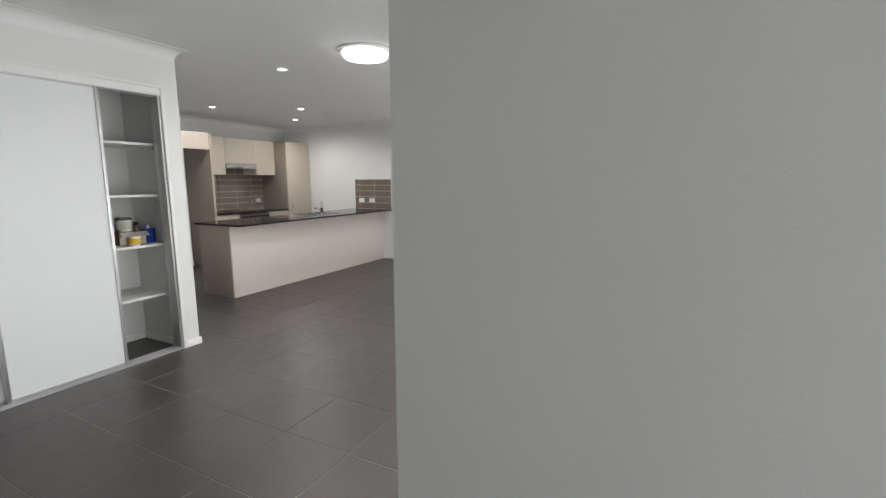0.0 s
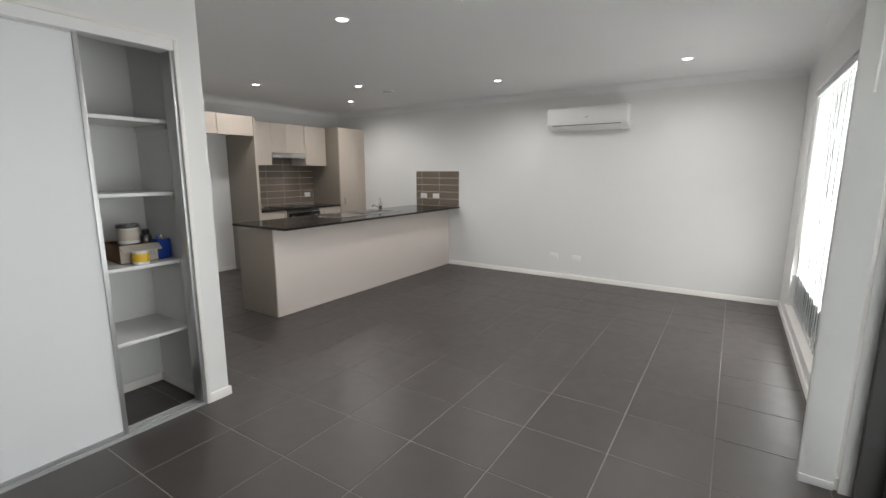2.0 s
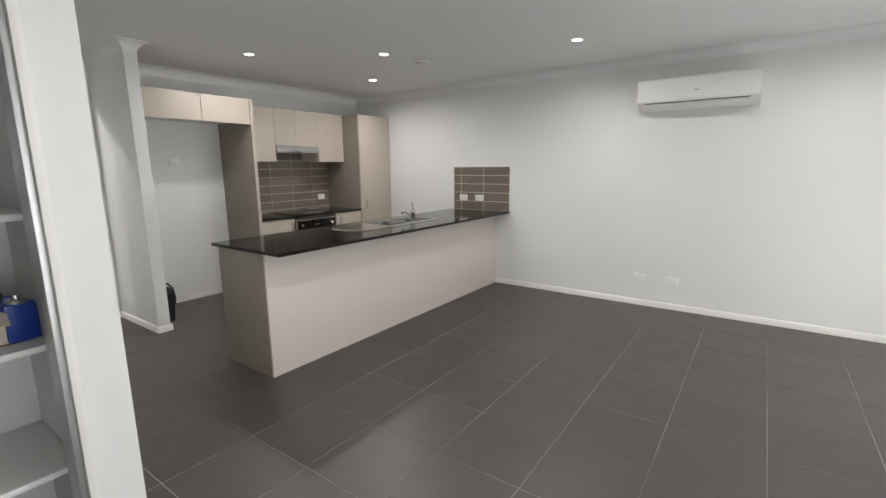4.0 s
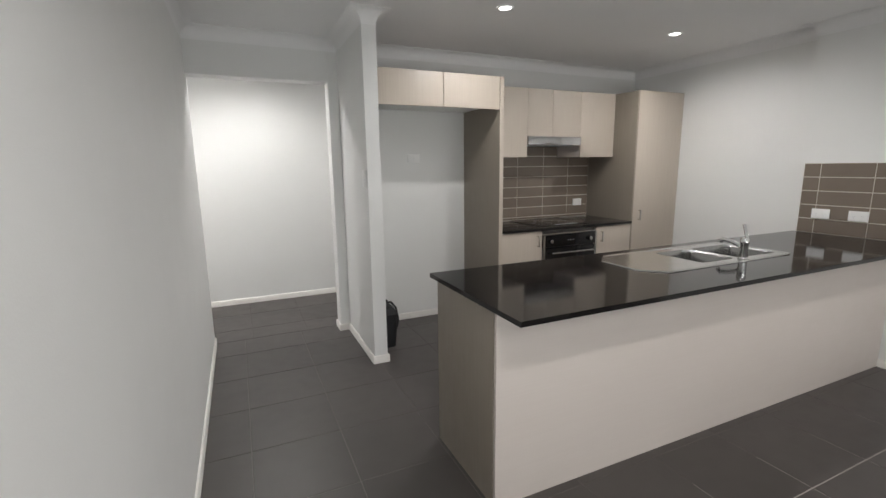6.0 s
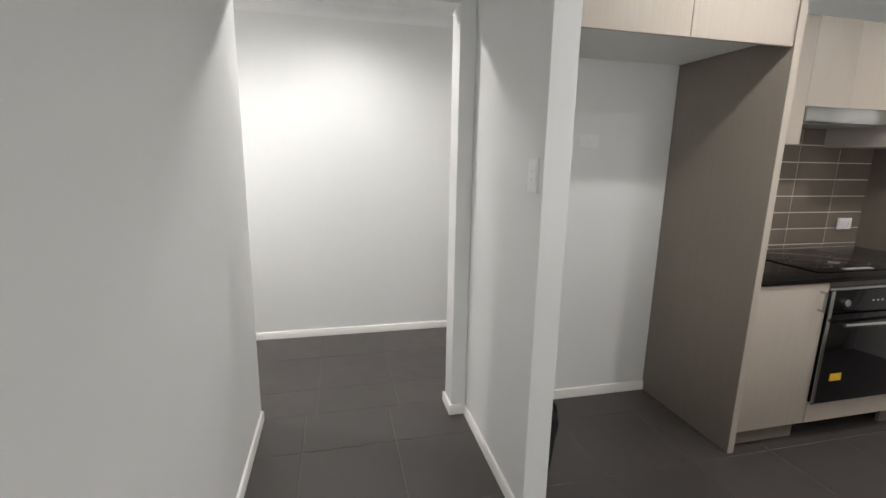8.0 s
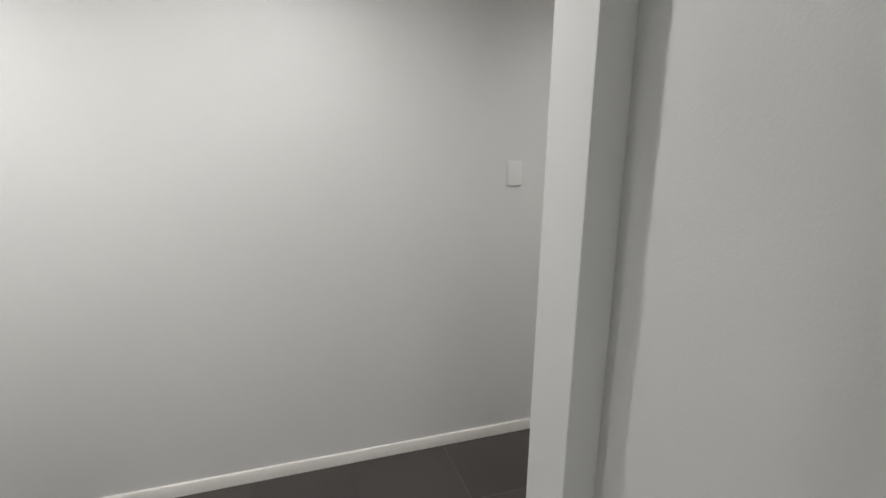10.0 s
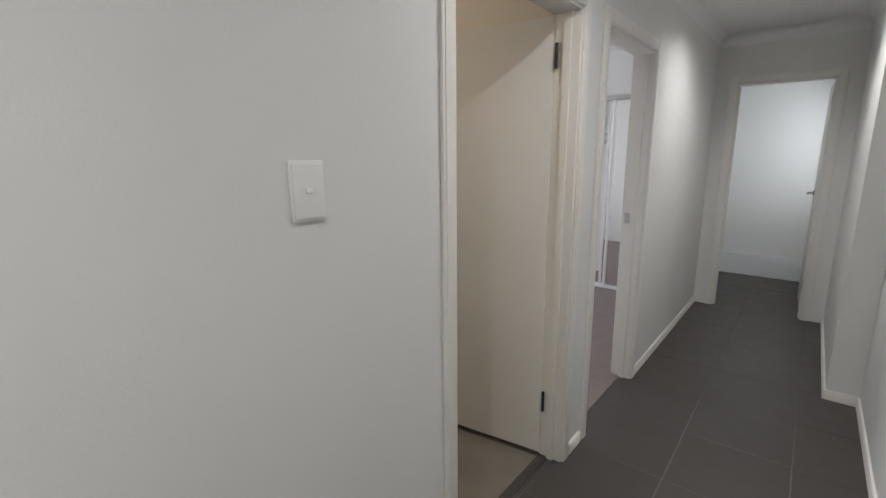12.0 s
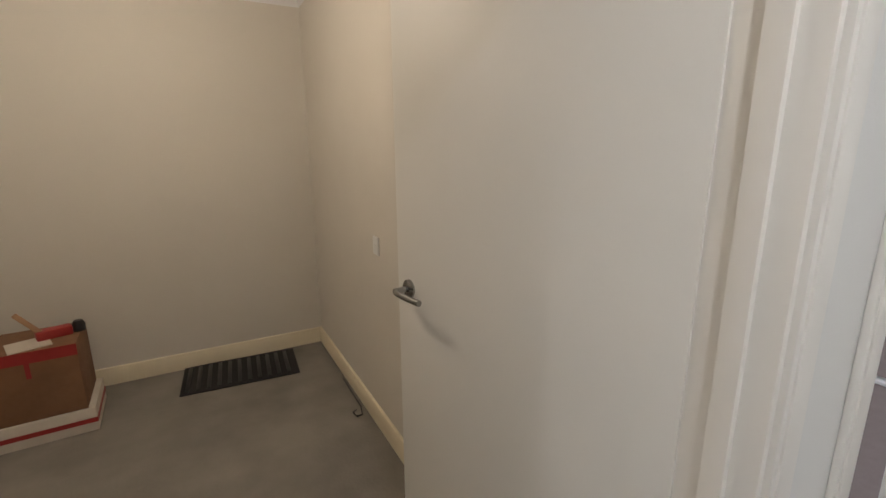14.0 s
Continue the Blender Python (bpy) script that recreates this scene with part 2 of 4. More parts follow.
def moved(bm, m):
    bm.transform(m)
    return bm


def joined(*bms):
    out_bm = bmesh.new()
    for b in bms:
        me = bpy.data.meshes.new("tmp")
        b.to_mesh(me)
        b.free()
        out_bm.from_mesh(me)
        bpy.data.meshes.remove(me)
    return out_bm


def mesh_object(name, bm, mat, smooth=False):
    me = bpy.data.meshes.new(name)
    bm.to_mesh(me)
    bm.free()
    me.materials.append(mat)
    if smooth:
        me.polygons.foreach_set("use_smooth", [True] * len(me.polygons))
        me.set_sharp_from_angle(angle=radians(35))
    return new(name, me)


def structure(name, bm, mat, smooth=False, label=""):
    return tagged(mesh_object(name, bm, mat, smooth), label=label, kind="structure")


def part(name, bm, mat, parent, label="", smooth=True):
    ob = mesh_object(name, bm, mat, smooth)
    ob.parent = parent
    return tagged(ob, label=label)


def thing(name, label, category, m=None, group="", kind=""):
    ob = new(name)
    ob.empty_display_size = 0.1
    if m is not None:
        ob.matrix_world = m
    return tagged(ob, label, category, group, kind)


def wall_boxes(axis, face, back, lo, hi, openings, top=CEIL):
    """Boxes of a wall along axis (0: x, 1: y) between face and back, with openings (from, to, sill, head)."""
    out_list = []

    def piece(a, b, z0, z1):
        if b - a > 1e-4 and z1 - z0 > 1e-4:
            if axis == 0:
                out_list.append(((a, face, z0), (b, back, z1)))
            else:
                out_list.append(((face, a, z0), (back, b, z1)))
    at = lo
    for a, b, sill, head in sorted(openings):
        piece(at, a, -0.08, top)
        piece(a, b, -0.08, sill)
        piece(a, b, head, top)
        at = b
    piece(at, hi, -0.08, top)
    return boxes(*out_list)


# ---- the rooms ----
XE, YS, YC, XP, YH = 6.46, 0.39, 3.53, 2.148, 8.26
XK = 6.565
structure("wall_east", boxes(((XE, 0.2, -0.08), (6.7, 5.2, CEIL)), ((XK, 5.2, -0.08), (6.7, 7.0, CEIL))), WALL)
structure("wall_south", wall_boxes(0, 0.21, YS, 0.53, XE, [(0.62, 3.1, -0.08, 2.12), (4.0, 5.81, 0.18, 2.1)]), WALL)
structure("wall_entry_east", wall_boxes(1, 0.53, 0.65, -2.5, 0.21, []), WALL)
# The doorway is never in view; it is added for the entry fill.
structure("wall_entry_south", wall_boxes(0, -2.62, -2.5, -1.3, 0.65, [(-0.8, 0.1, -0.08, 2.08)]), WALL)
structure("wall_west", wall_boxes(1, -1.3, -1.2, -2.5, YC, []), WALL)
structure("wall_closet_front", wall_boxes(0, YC, YC + 0.1, -1.3, XP, [(-0.39, 0.43, -0.08, 2.08), (0.62, 2.0, -0.08, 2.117)]), WALL)
structure("wall_passage", wall_boxes(1, 2.03, XP, YC + 0.1, 7.118, []), WALL)
structure("wall_closet_left", wall_boxes(1, 0.5, 0.62, YC + 0.1, 5.6, []), WALL)
structure("wall_closet_back", wall_boxes(0, 4.12, 4.22, 0.62, 2.03, []), WALL)
structure("wall_spare_room", boxes(((-1.3, YC + 0.1, -0.08), (-1.2, 5.6, CEIL)), ((-1.3, 5.6, -0.08), (0.62, 5.7, CEIL))), WALL)
structure("wall_nib", boxes(((3.246, 6.17, -0.08), (3.345, 7.118, CEIL)), ((3.165, 6.975, -0.08), (3.246, 7.118, CEIL)), ((XP, 6.975, 2.116), (3.165, 7.118, CEIL)), bevel=0.003), WALL)
structure("wall_kitchen", wall_boxes(0, 7.01, 7.118, 3.345, 6.505, []), WALL)
structure("wall_hall_jog", boxes(((6.505, 7.012, -0.08), (8.038, 7.27, CEIL))), WALL)
structure("wall_hall_left", boxes(((0.4, 7.0, -0.08), (2.04, 7.118, CEIL)), ((0.3, 7.0, -0.08), (0.4, 8.37, CEIL))), WALL)
structure("wall_hall_north", wall_boxes(0, YH, YH + 0.055, 0.4, 8.038, [(4.158, 5.0, -0.08, 2.02), (5.26, 6.04, -0.08, 2.02)]), WALL)
structure("wall_garage_south", wall_boxes(0, YH + 0.055, YH + 0.11, 2.3, 5.11, [(4.158, 5.0, -0.08, 2.02)]), WARM_WALL)
structure("wall_bedroom_south", wall_boxes(0, YH + 0.055, YH + 0.11, 5.165, 8.038, [(5.26, 6.04, -0.08, 2.02)]), WALL)
structure("wall_hall_end", wall_boxes(1, 8.038, 8.148, 7.012, YH + 0.11, [(7.414, 8.111, -0.08, 2.04)]), WALL)
# The window opening here is an unseen addition that lets daylight in.
structure("wall_bathroom", joined(boxes(((9.52, 7.0, -0.08), (9.64, 8.6, CEIL)), ((8.148, YH + 0.11, -0.08), (9.52, 8.49, CEIL))), wall_boxes(0, 7.15, 7.27, 8.148, 9.52, [(8.45, 9.25, 1.05, 2.05)])), WALL)
structure("wall_partition_garage", boxes(((5.11, YH + 0.11, -0.08), (5.165, 11.6, CEIL))), WARM_WALL)
structure("wall_partition_bedroom", boxes(((5.165, YH + 0.11, -0.08), (5.22, 11.6, CEIL))), WALL)
structure("wall_garage_back", boxes(((2.3, 11.32, -0.08), (5.11, 11.6, CEIL)), ((2.2, YH + 0.11, -0.08), (2.3, 11.6, CEIL))), WARM_WALL)
# North opening is unseen, added for the bedroom's daylight lamp.
structure("wall_bedroom_north", wall_boxes(0, 11.6, 11.72, 5.22, 8.7, [(6.0, 7.6, 0.9, 2.1)]), WALL)
structure("wall_wardrobe", joined(boxes(((8.6, 8.49, -0.08), (8.7, 11.6, CEIL))), wall_boxes(1, 7.93, 8.02, YH + 0.11, 11.6, [(8.45, 10.9, -0.08, 2.02)])), WALL)
structure("ceiling", boxes(((-1.4, -2.7, CEIL), (9.7, 11.8, CEIL + 0.12))), CEILING)


def cornice(name, pts, size=0.085, closed=False):
    """Mitred concave plaster cove along a line of wall corners, the room on the left of the way."""
    arc = [(size, 0.0)] + [(size * (1 - math.sin(a)), -size * (1 - math.cos(a))) for a in [math.pi / 2 * k / 8 for k in range(1, 9)]]
    arc = [(0.0, 0.0), (size, 0.0)] + [(x, z - 0.004) for x, z in arc]
    n = len(pts)
    legs = [(Vector(pts[(k + 1) % n]) - Vector(pts[k])).normalized() for k in range(n)]
    side = [Vector((-d.y, d.x)) for d in legs]
    bm = bmesh.new()
    rings = []
    for k in range(n):
        a = side[k - 1] if (k or closed) else side[0]
        b = side[k] if (k < n - 1 or closed) else side[k - 1]
        m = (a + b) / (1 + a.dot(b))
        rings.append([bm.verts.new((pts[k][0] + m.x * x, pts[k][1] + m.y * x, CEIL + z)) for x, z in arc])
    for k in range(n if closed else n - 1):
        lo, hi = rings[k], rings[(k + 1) % n]
        for q in range(1, len(arc) - 1):
            bm.faces.new((lo[q], lo[q + 1], hi[q + 1], hi[q]))
    return structure(name, bm, CEILING, True)


cornice("cornice_living", [(0.53, YS), (XE, YS), (XE, 5.2), (XK, 5.2), (XK, 7.01), (3.345, 7.01), (3.345, 6.17), (3.246, 6.17), (3.246, 6.975), (XP, 6.975), (XP, YC), (-1.2, YC)])
cornice("cornice_hall", [(0.4, 7.118), (6.505, 7.118), (6.505, 7.27), (8.038, 7.27), (8.038, YH), (0.4, YH)], closed=True)
cornice("cornice_garage", [(5.11, YH + 0.11), (5.11, 11.32), (2.3, 11.32)])


def baseboard(p0, p1, n, mat=TRIM, h=0.058, t=0.013):
    """Skirting with a rounded top edge along a wall."""
    outline = [(0.0, 0), (t, 0), (t, h - 0.008), (t - 0.004, h - 0.002), (0.002, h), (0.0, h)]
    return structure("baseboard", prism(outline, p0, p1, n, (0, 0, 1)), mat, True)


for p0, p1, n in (((XE, YS, 0), (XE, 4.559, 0), (-1, 0, 0)), ((3.12, YS, 0), (XE, YS, 0), (0, 1, 0)), ((0.43 + 0.06, YC, 0), (0.585, YC, 0), (0, -1, 0)),
                  ((2.02, YC, 0), (XP + 0.013, YC, 0), (0, -1, 0)), ((XP, YC, 0), (XP, 7.118, 0), (1, 0, 0)),
                  ((3.246, 6.17, 0), (3.246, 6.975, 0), (-1, 0, 0)), ((3.233, 6.17, 0), (3.358, 6.17, 0), (0, -1, 0)), ((3.345, 6.17, 0), (3.345, 7.01, 0), (1, 0, 0)),
                  ((3.345, 7.01, 0), (4.43, 7.01, 0), (0, -1, 0)), ((3.165, 6.975, 0), (3.165, 7.118, 0), (-1, 0, 0)), ((3.152, 6.975, 0), (3.246, 6.975, 0), (0, -1, 0)),
                  ((3.152, 7.118, 0), (6.505, 7.118, 0), (0, 1, 0)), ((6.505, 7.131, 0), (6.505, 7.27, 0), (-1, 0, 0)), ((6.492, 7.27, 0), (8.038, 7.27, 0), (0, 1, 0)),
                  ((0.4, YH, 0), (4.098, YH, 0), (0, -1, 0)), ((5.06, YH, 0), (5.2, YH, 0), (0, -1, 0)), ((6.1, YH, 0), (8.018, YH, 0), (0, -1, 0)),
                  ((0.53, -2.5, 0), (0.53, YS, 0), (-1, 0, 0)), ((0.62, 4.12, 0), (2.03, 4.12, 0), (0, -1, 0)), ((2.03, 3.66, 0), (2.03, 4.12, 0), (-1, 0, 0))):
    baseboard(p0, p1, n)
for p0, p1, n in (((2.3, 11.32, -0.02), (5.11, 11.32, -0.02), (0, -1, 0)), ((5.11, YH + 0.11, -0.02), (5.11, 11.32, -0.02), (-1, 0, 0))):
    baseboard(p0, p1, n, TRIM_WARM, 0.115, 0.016)
structure("bathroom_skirting", boxes(((9.5, 7.27, 0), (9.52, YH + 0.11, 0.262)), bevel=0.003), BOARD, label="tall white tiled skirting along the bathroom wall")


def door_frame(name, axis, face, back, lo, hi, head, out_sign, label, group="door frames"):
    """Lining and both architraves of a doorway; out_sign: side of the face (-1 or 1 along the wall's normal)."""
    t = thing(name, label, "door frame", group=group, kind="structure")

    def bx(a, b, n0, n1, z0, z1, bev=0.004):
        n0, n1 = min(n0, n1), max(n0, n1)
        return boxes(((a, n0, z0), (b, n1, z1)), bevel=bev) if axis == 0 else boxes(((n0, a, z0), (n1, b, z1)), bevel=bev)
    ext = 0.002
    part("jamb", bx(lo, lo + 0.018, face - ext, back + ext, 0, head), TRIM, t)
    part("jamb", bx(hi - 0.018, hi, face - ext, back + ext, 0, head), TRIM, t)
    part("head_jamb", bx(lo + 0.018, hi - 0.018, face - ext, back + ext, head - 0.018, head), TRIM, t)
    mid = (face + back) / 2
    part("door_stop", bx(lo + 0.018, lo + 0.03, mid - 0.02, mid + 0.012, 0, head - 0.018, 0.002), TRIM, t)
    part("door_stop", bx(hi - 0.03, hi - 0.018, mid - 0.02, mid + 0.012, 0, head - 0.018, 0.002), TRIM, t)
    for f, s in ((face, out_sign), (back, -out_sign)):
        for a, b in ((lo - 0.048, lo + 0.008), (hi - 0.008, hi + 0.048)):
            part("architrave", joined(bx(a, b, f, f + s * 0.012, 0, head + 0.054), bx(a + 0.010, b - 0.004, f + s * 0.0115, f + s * 0.0155, 0, head + 0.044, 0.0018)), TRIM, t)
        part("architrave", joined(bx(lo + 0.008, hi - 0.008, f, f + s * 0.012, head - 0.008, head + 0.054), bx(lo + 0.008, hi - 0.008, f + s * 0.0115, f + s * 0.0155, head - 0.004, head + 0.044, 0.0018)), TRIM, t)
    return t


door_frame("door_frame_garage", 0, YH, YH + 0.11, 4.158, 5.0, 2.02, -1, "white gloss timber door frame with moulded architraves")
bed_frame = door_frame("door_frame_bedroom", 0, YH, YH + 0.11, 5.26, 6.04, 2.02, -1, "white gloss timber bedroom door frame with steel strike plate")
part("strike_plate", boxes(((6.014, YH + 0.06, 1.03), (6.0215, YH + 0.1, 1.09)), bevel=0.002), STEEL, bed_frame, "brushed steel strike plate")
door_frame("door_frame_end", 1, 8.038, 8.148, 7.414, 8.111, 2.04, -1, "white gloss timber frame at the hallway end")
door_frame("door_frame_spare", 0, YC, YC + 0.1, -0.39, 0.43, 2.08, -1, "white gloss timber frame beside the linen cupboard")


def lever(parent, at, m, mat=STEEL_SHADE_AND_LEVER):
    """Lever handle with a round rose; local x along the door, y out of it."""
    h = part("door_handle", moved(joined(moved(turned([(0, 0), (0.026, 0), (0.026, 0.006), (0.02, 0.011), (0.009, 0.012), (0.009, 0.05), (0, 0.05)], 24), pose(0, 0, 0, -90)),
                                         tube([(0, 0.045, 0), (-0.02, 0.052, 0), (-0.06, 0.053, 0), (-0.12, 0.05, 0)], 0.0085)), m @ pose(*at)), mat, parent, "satin steel lever handle")
    return h


def door_leaf(name, hinge, angle, width, height, swing, label, z0=0.012, thick=0.035, knob=True, mat=DOOR_PAINT, open_side=1):
    """Flush door leaf hinged at a point; angle: degrees of its direction from +x; local y>0 is the side seen."""
    m = pose(hinge[0], hinge[1], 0, 0, 0, angle)
    t = thing(name, label, "door", m, group="flush doors")
    part("leaf", boxes(((0.007, -thick, z0), (width, 0, height), ), bevel=0.002), mat, t)
    if knob:
        lever(t, (width - 0.06, 0, 1.062), Matrix.Identity(4))
        lever(t, (width - 0.06, -thick, 1.062), Matrix.Identity(4) @ Matrix.Translation((0, 0, 0))).data.transform(Matrix.Translation((0, -thick, 0)) @ Matrix.Diagonal((1, -1, 1, 1)) @ Matrix.Translation((0, thick, 0)))
    for z in (0.243, height - 0.205):
        part("hinge", joined(moved(turned([(0, 0), (0.007, 0), (0.007, 0.1), (0, 0.1)], 14), pose(-0.006, open_side * 0.006 - (0 if open_side > 0 else thick), z)), boxes(((-0.004, -0.03, z + 0.004), (0.002, 0, z + 0.096)))), HINGE, t, "dark steel butt hinge")
    return t


door_leaf("garage_door", (4.978, 8.362), 98.2, 0.81, 2.0, 1, "cream-lit white flush door standing open into the storage room")
door_leaf("bathroom_door", (8.108, 7.434), 2.5, 0.675, 2.018, 1, "white flush door standing open at the hallway end")
door_leaf("spare_door", (0.408, 3.60), 93, 0.79, 2.065, 1, "white flush door standing open beside the linen cupboard")

# ---- linen cupboard ----


def linen_door(x0, x1, y, label):
    t = thing("sliding_cupboard_door", label, "cupboard door", pose(x0, y, 0), group="linen cupboard doors")
    w = x1 - x0
    part("panel", boxes(((0.018, 0.004, 0.035), (w - 0.018, 0.014, 2.055))), BOARD, t)
    for a in (0, w - 0.022):
        part("stile", boxes(((a, -0.006, 0.018), (a + 0.022, 0.022, 2.07)), bevel=0.004), ALU, t, "silver aluminium stile")
    part("bottom_rail", boxes(((0.022, 0, 0.018), (w - 0.022, 0.018, 0.037))), ALU, t, "silver aluminium rail")
    part("top_rail", boxes(((0.022, 0, 2.053), (w - 0.022, 0.018, 2.07))), ALU, t, "silver aluminium rail")
    return t


linen_door(0.622, 1.32, 3.59, "white sliding cupboard door with silver frame, behind the other")
linen_door(0.872, 1.582, 3.552, "white sliding cupboard door with silver frame, slid half open")
tk = thing("sliding_door_track", "white and silver tracks of the linen cupboard", "track", kind="structure")
part("top_track", boxes(((0.62, YC - 0.012, 2.062), (2.0, YC + 0.1, 2.117)), bevel=0.003), PLASTIC, tk)
part("bottom_track", joined(boxes(((0.62, YC - 0.004, 0.001), (2.0, YC + 0.1, 0.008))), *[boxes(((0.62, YC + d, 0.008), (2.0, YC + d + 0.004, 0.018))) for d in (0.0, 0.03, 0.062, 0.092)]), ALU, tk)
for a, b in ((0.585, 0.62), (2.0, 2.024)):
    part("side_trim", boxes(((a, YC - 0.014, 0), (b, YC + 0.0, 2.117)), bevel=0.003), TRIM, tk)
part("head_trim", boxes(((0.585, YC - 0.015, 2.117), (2.024, YC, 2.14)), bevel=0.003), TRIM, tk)
part("inner_post", boxes(((1.982, YC, 0.018), (2.0, YC + 0.1, 2.062)), bevel=0.002), ALU, tk)
for z in (0.474, 0.896, 1.302, 1.71):
    sh = thing("cupboard_shelf", "white melamine shelf in the linen cupboard", "shelf", group="linen cupboard shelves")
    part("board", boxes(((0.622, 3.70, z - 0.018), (2.028, 4.118, z)), bevel=0.001), SHELF_W, sh)
    part("front_lip", boxes(((0.622, 3.682, z - 0.020), (2.028, 3.70, z + 0.001)), bevel=0.003), PLASTIC, sh)
    part("cleat", boxes(((2.012, 3.72, z - 0.045), (2.03, 4.10, z - 0.018))), SHELF_W, sh)

SZ = 0.897


def paint_tin(name, at, r, h, mat, label, band=None, lid=True, handle=False):
    t = thing(name, label, "paint tin", pose(*at))
    part("body", turned([(0, 0), (r * 0.97, 0), (r, 0.004), (r, h * 0.94), (r * 1.03, h * 0.95), (r * 1.03, h), (r * 0.9, h), (r * 0.9, h - 0.006), (0, h - 0.006)], 28), mat, t)
    if band:
        part("label_band", turned([(r + 0.0006, h * 0.18), (r + 0.0012, h * 0.2), (r + 0.0012, h * 0.78), (r + 0.0006, h * 0.8)], 28), band, t)
    if lid:
        part("lid_ring", turned([(r * 0.86, h), (r * 0.9, h + 0.006), (r * 1.0, h + 0.006), (r * 1.045, h + 0.001), (r * 1.045, h - 0.012), (r * 1.02, h - 0.014)], 28), DARK_STEEL, t, "dark pressed rim")
        part("lid", turned([(0, h - 0.0042), (r * 0.86, h - 0.004), (r * 0.88, h + 0.003), (r * 0.8, h + 0.004), (r * 0.76, h), (0, h)], 28), STEEL, t, "dented silver lid")
    if handle:
        part("wire_handle", tube([(r * math.cos(a) * 1.04, -0.02 - 0.02 * math.sin(a), h * 0.8 + r * 0.5 * math.sin(a)) for a in [math.pi * k / 10 for k in range(11)]], 0.002, 6), STEEL, t)
    return t


bx = thing("cardboard_box", "open white and brown cardboard box on the linen shelf", "box", pose(1.735, 3.79, SZ, 0, 0, -4))
w_, d_, h_ = 0.20, 0.26, 0.105
for nm, a, b, mt in (("base", (0, 0, 0), (w_, d_, 0.004), CARD), ("front_panel", (0, 0, 0.004), (w_, 0.004, h_), WHITE_CARD), ("back_panel", (0, d_ - 0.004, 0.004), (w_, d_, h_), CARD),
                     ("side_panel", (0, 0.004, 0.004), (0.004, d_ - 0.004, h_), CARD), ("side_panel", (w_ - 0.004, 0.004, 0.004), (w_, d_ - 0.004, h_), CARD)):
    part(nm, boxes((a, b)), mt, bx, smooth=False)
part("flap", moved(boxes(((0, 0, 0), (w_, 0.06, 0.003))), pose(0, -0.002, h_, -150)), WHITE_CARD, bx)
for k in range(4):
    part("print_bar", boxes(((0.12 + 0.016 * k, -0.0015, 0.035), (0.13 + 0.016 * k, 0.0, 0.085))), GREY_PLASTIC, bx, "grey printed bar")
paint_tin("paint_tin", (1.82, 3.87, SZ + 0.108), 0.056, 0.105, PLASTIC, "white paint tin with dented silver lid on the box", band=WHITE_CARD, handle=True)
part("support", boxes(((0.03, 0.02, 0.09), (0.17, 0.2, 0.1045))), CARD, bx)
paint_tin("paint_tub", (1.815, 3.735, SZ), 0.042, 0.078, PLASTIC, "small white plastic tub with a yellow label", band=YELLOW, lid=False)
can = thing("blue_can", "blue metal solvent can on the linen shelf", "can", pose(1.965, 3.80, SZ, 0, 0, 8))
part("body", boxes(((-0.042, -0.028, 0), (0.042, 0.028, 0.125)), bevel=0.012), BLUE, can)
part("shoulder", turned([(0.03, 0.122), (0.022, 0.134), (0.012, 0.136), (0.012, 0.148), (0, 0.148)], 20), STEEL, can)
part("carry_handle", tube([(-0.03, 0, 0.125), (-0.028, 0, 0.145), (-0.014, 0, 0.146)], 0.004, 8), BLUE, can)
jar = thing("spray_can", "dark grey spray can on the linen shelf", "can", pose(1.925, 3.90, SZ))
part("body", turned([(0, 0), (0.03, 0), (0.031, 0.004), (0.031, 0.13), (0.026, 0.142), (0.012, 0.15), (0, 0.15)], 24), DARK_STEEL, jar)
part("cap", turned([(0, 0.146), (0.02, 0.146), (0.02, 0.172), (0.017, 0.176), (0, 0.176)], 20), BLACK, jar)
tn = thing("dark_jar", "small dark jar among the paint tins", "jar", pose(1.945, 3.80, SZ))
part("body", turned([(0, 0), (0.02, 0), (0.021, 0.08), (0.016, 0.09), (0.016, 0.1), (0, 0.1)], 20), RUBBER, tn)
part("lid", turned([(0, 0.1), (0.018, 0.1), (0.018, 0.112), (0, 0.112)], 20), GREY_PLASTIC, tn)

# ---- kitchen bench ----
bench = thing("kitchen_bench", "pale beige laminate breakfast bench against the living room wall", "kitchen bench")
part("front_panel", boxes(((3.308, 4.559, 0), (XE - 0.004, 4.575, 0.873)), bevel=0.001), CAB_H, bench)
part("end_panel", boxes(((3.304, 4.577, 0), (3.322, 5.125, 0.873)), bevel=0.001), CAB_SIDE, bench, "darker beige laminate end panel")
part("carcass", boxes(((3.324, 4.579, 0.1), (XE - 0.004, 5.105, 0.70))), CAB, bench)
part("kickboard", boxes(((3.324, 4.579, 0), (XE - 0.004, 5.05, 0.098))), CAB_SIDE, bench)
for k in range(5):
    a = 3.33 + k * 0.624
    dr = part("cupboard_door", boxes(((a, 5.107, 0.105), (a + 0.618, 5.125, 0.868)), bevel=0.001), CAB, bench)
    part("handle", tube([(a + 0.05, 5.125, 0.72), (a + 0.05, 5.15, 0.72), (a + 0.05, 5.15, 0.82), (a + 0.05, 5.125, 0.82)], 0.005, 8), STEEL, dr, "steel bow handle")

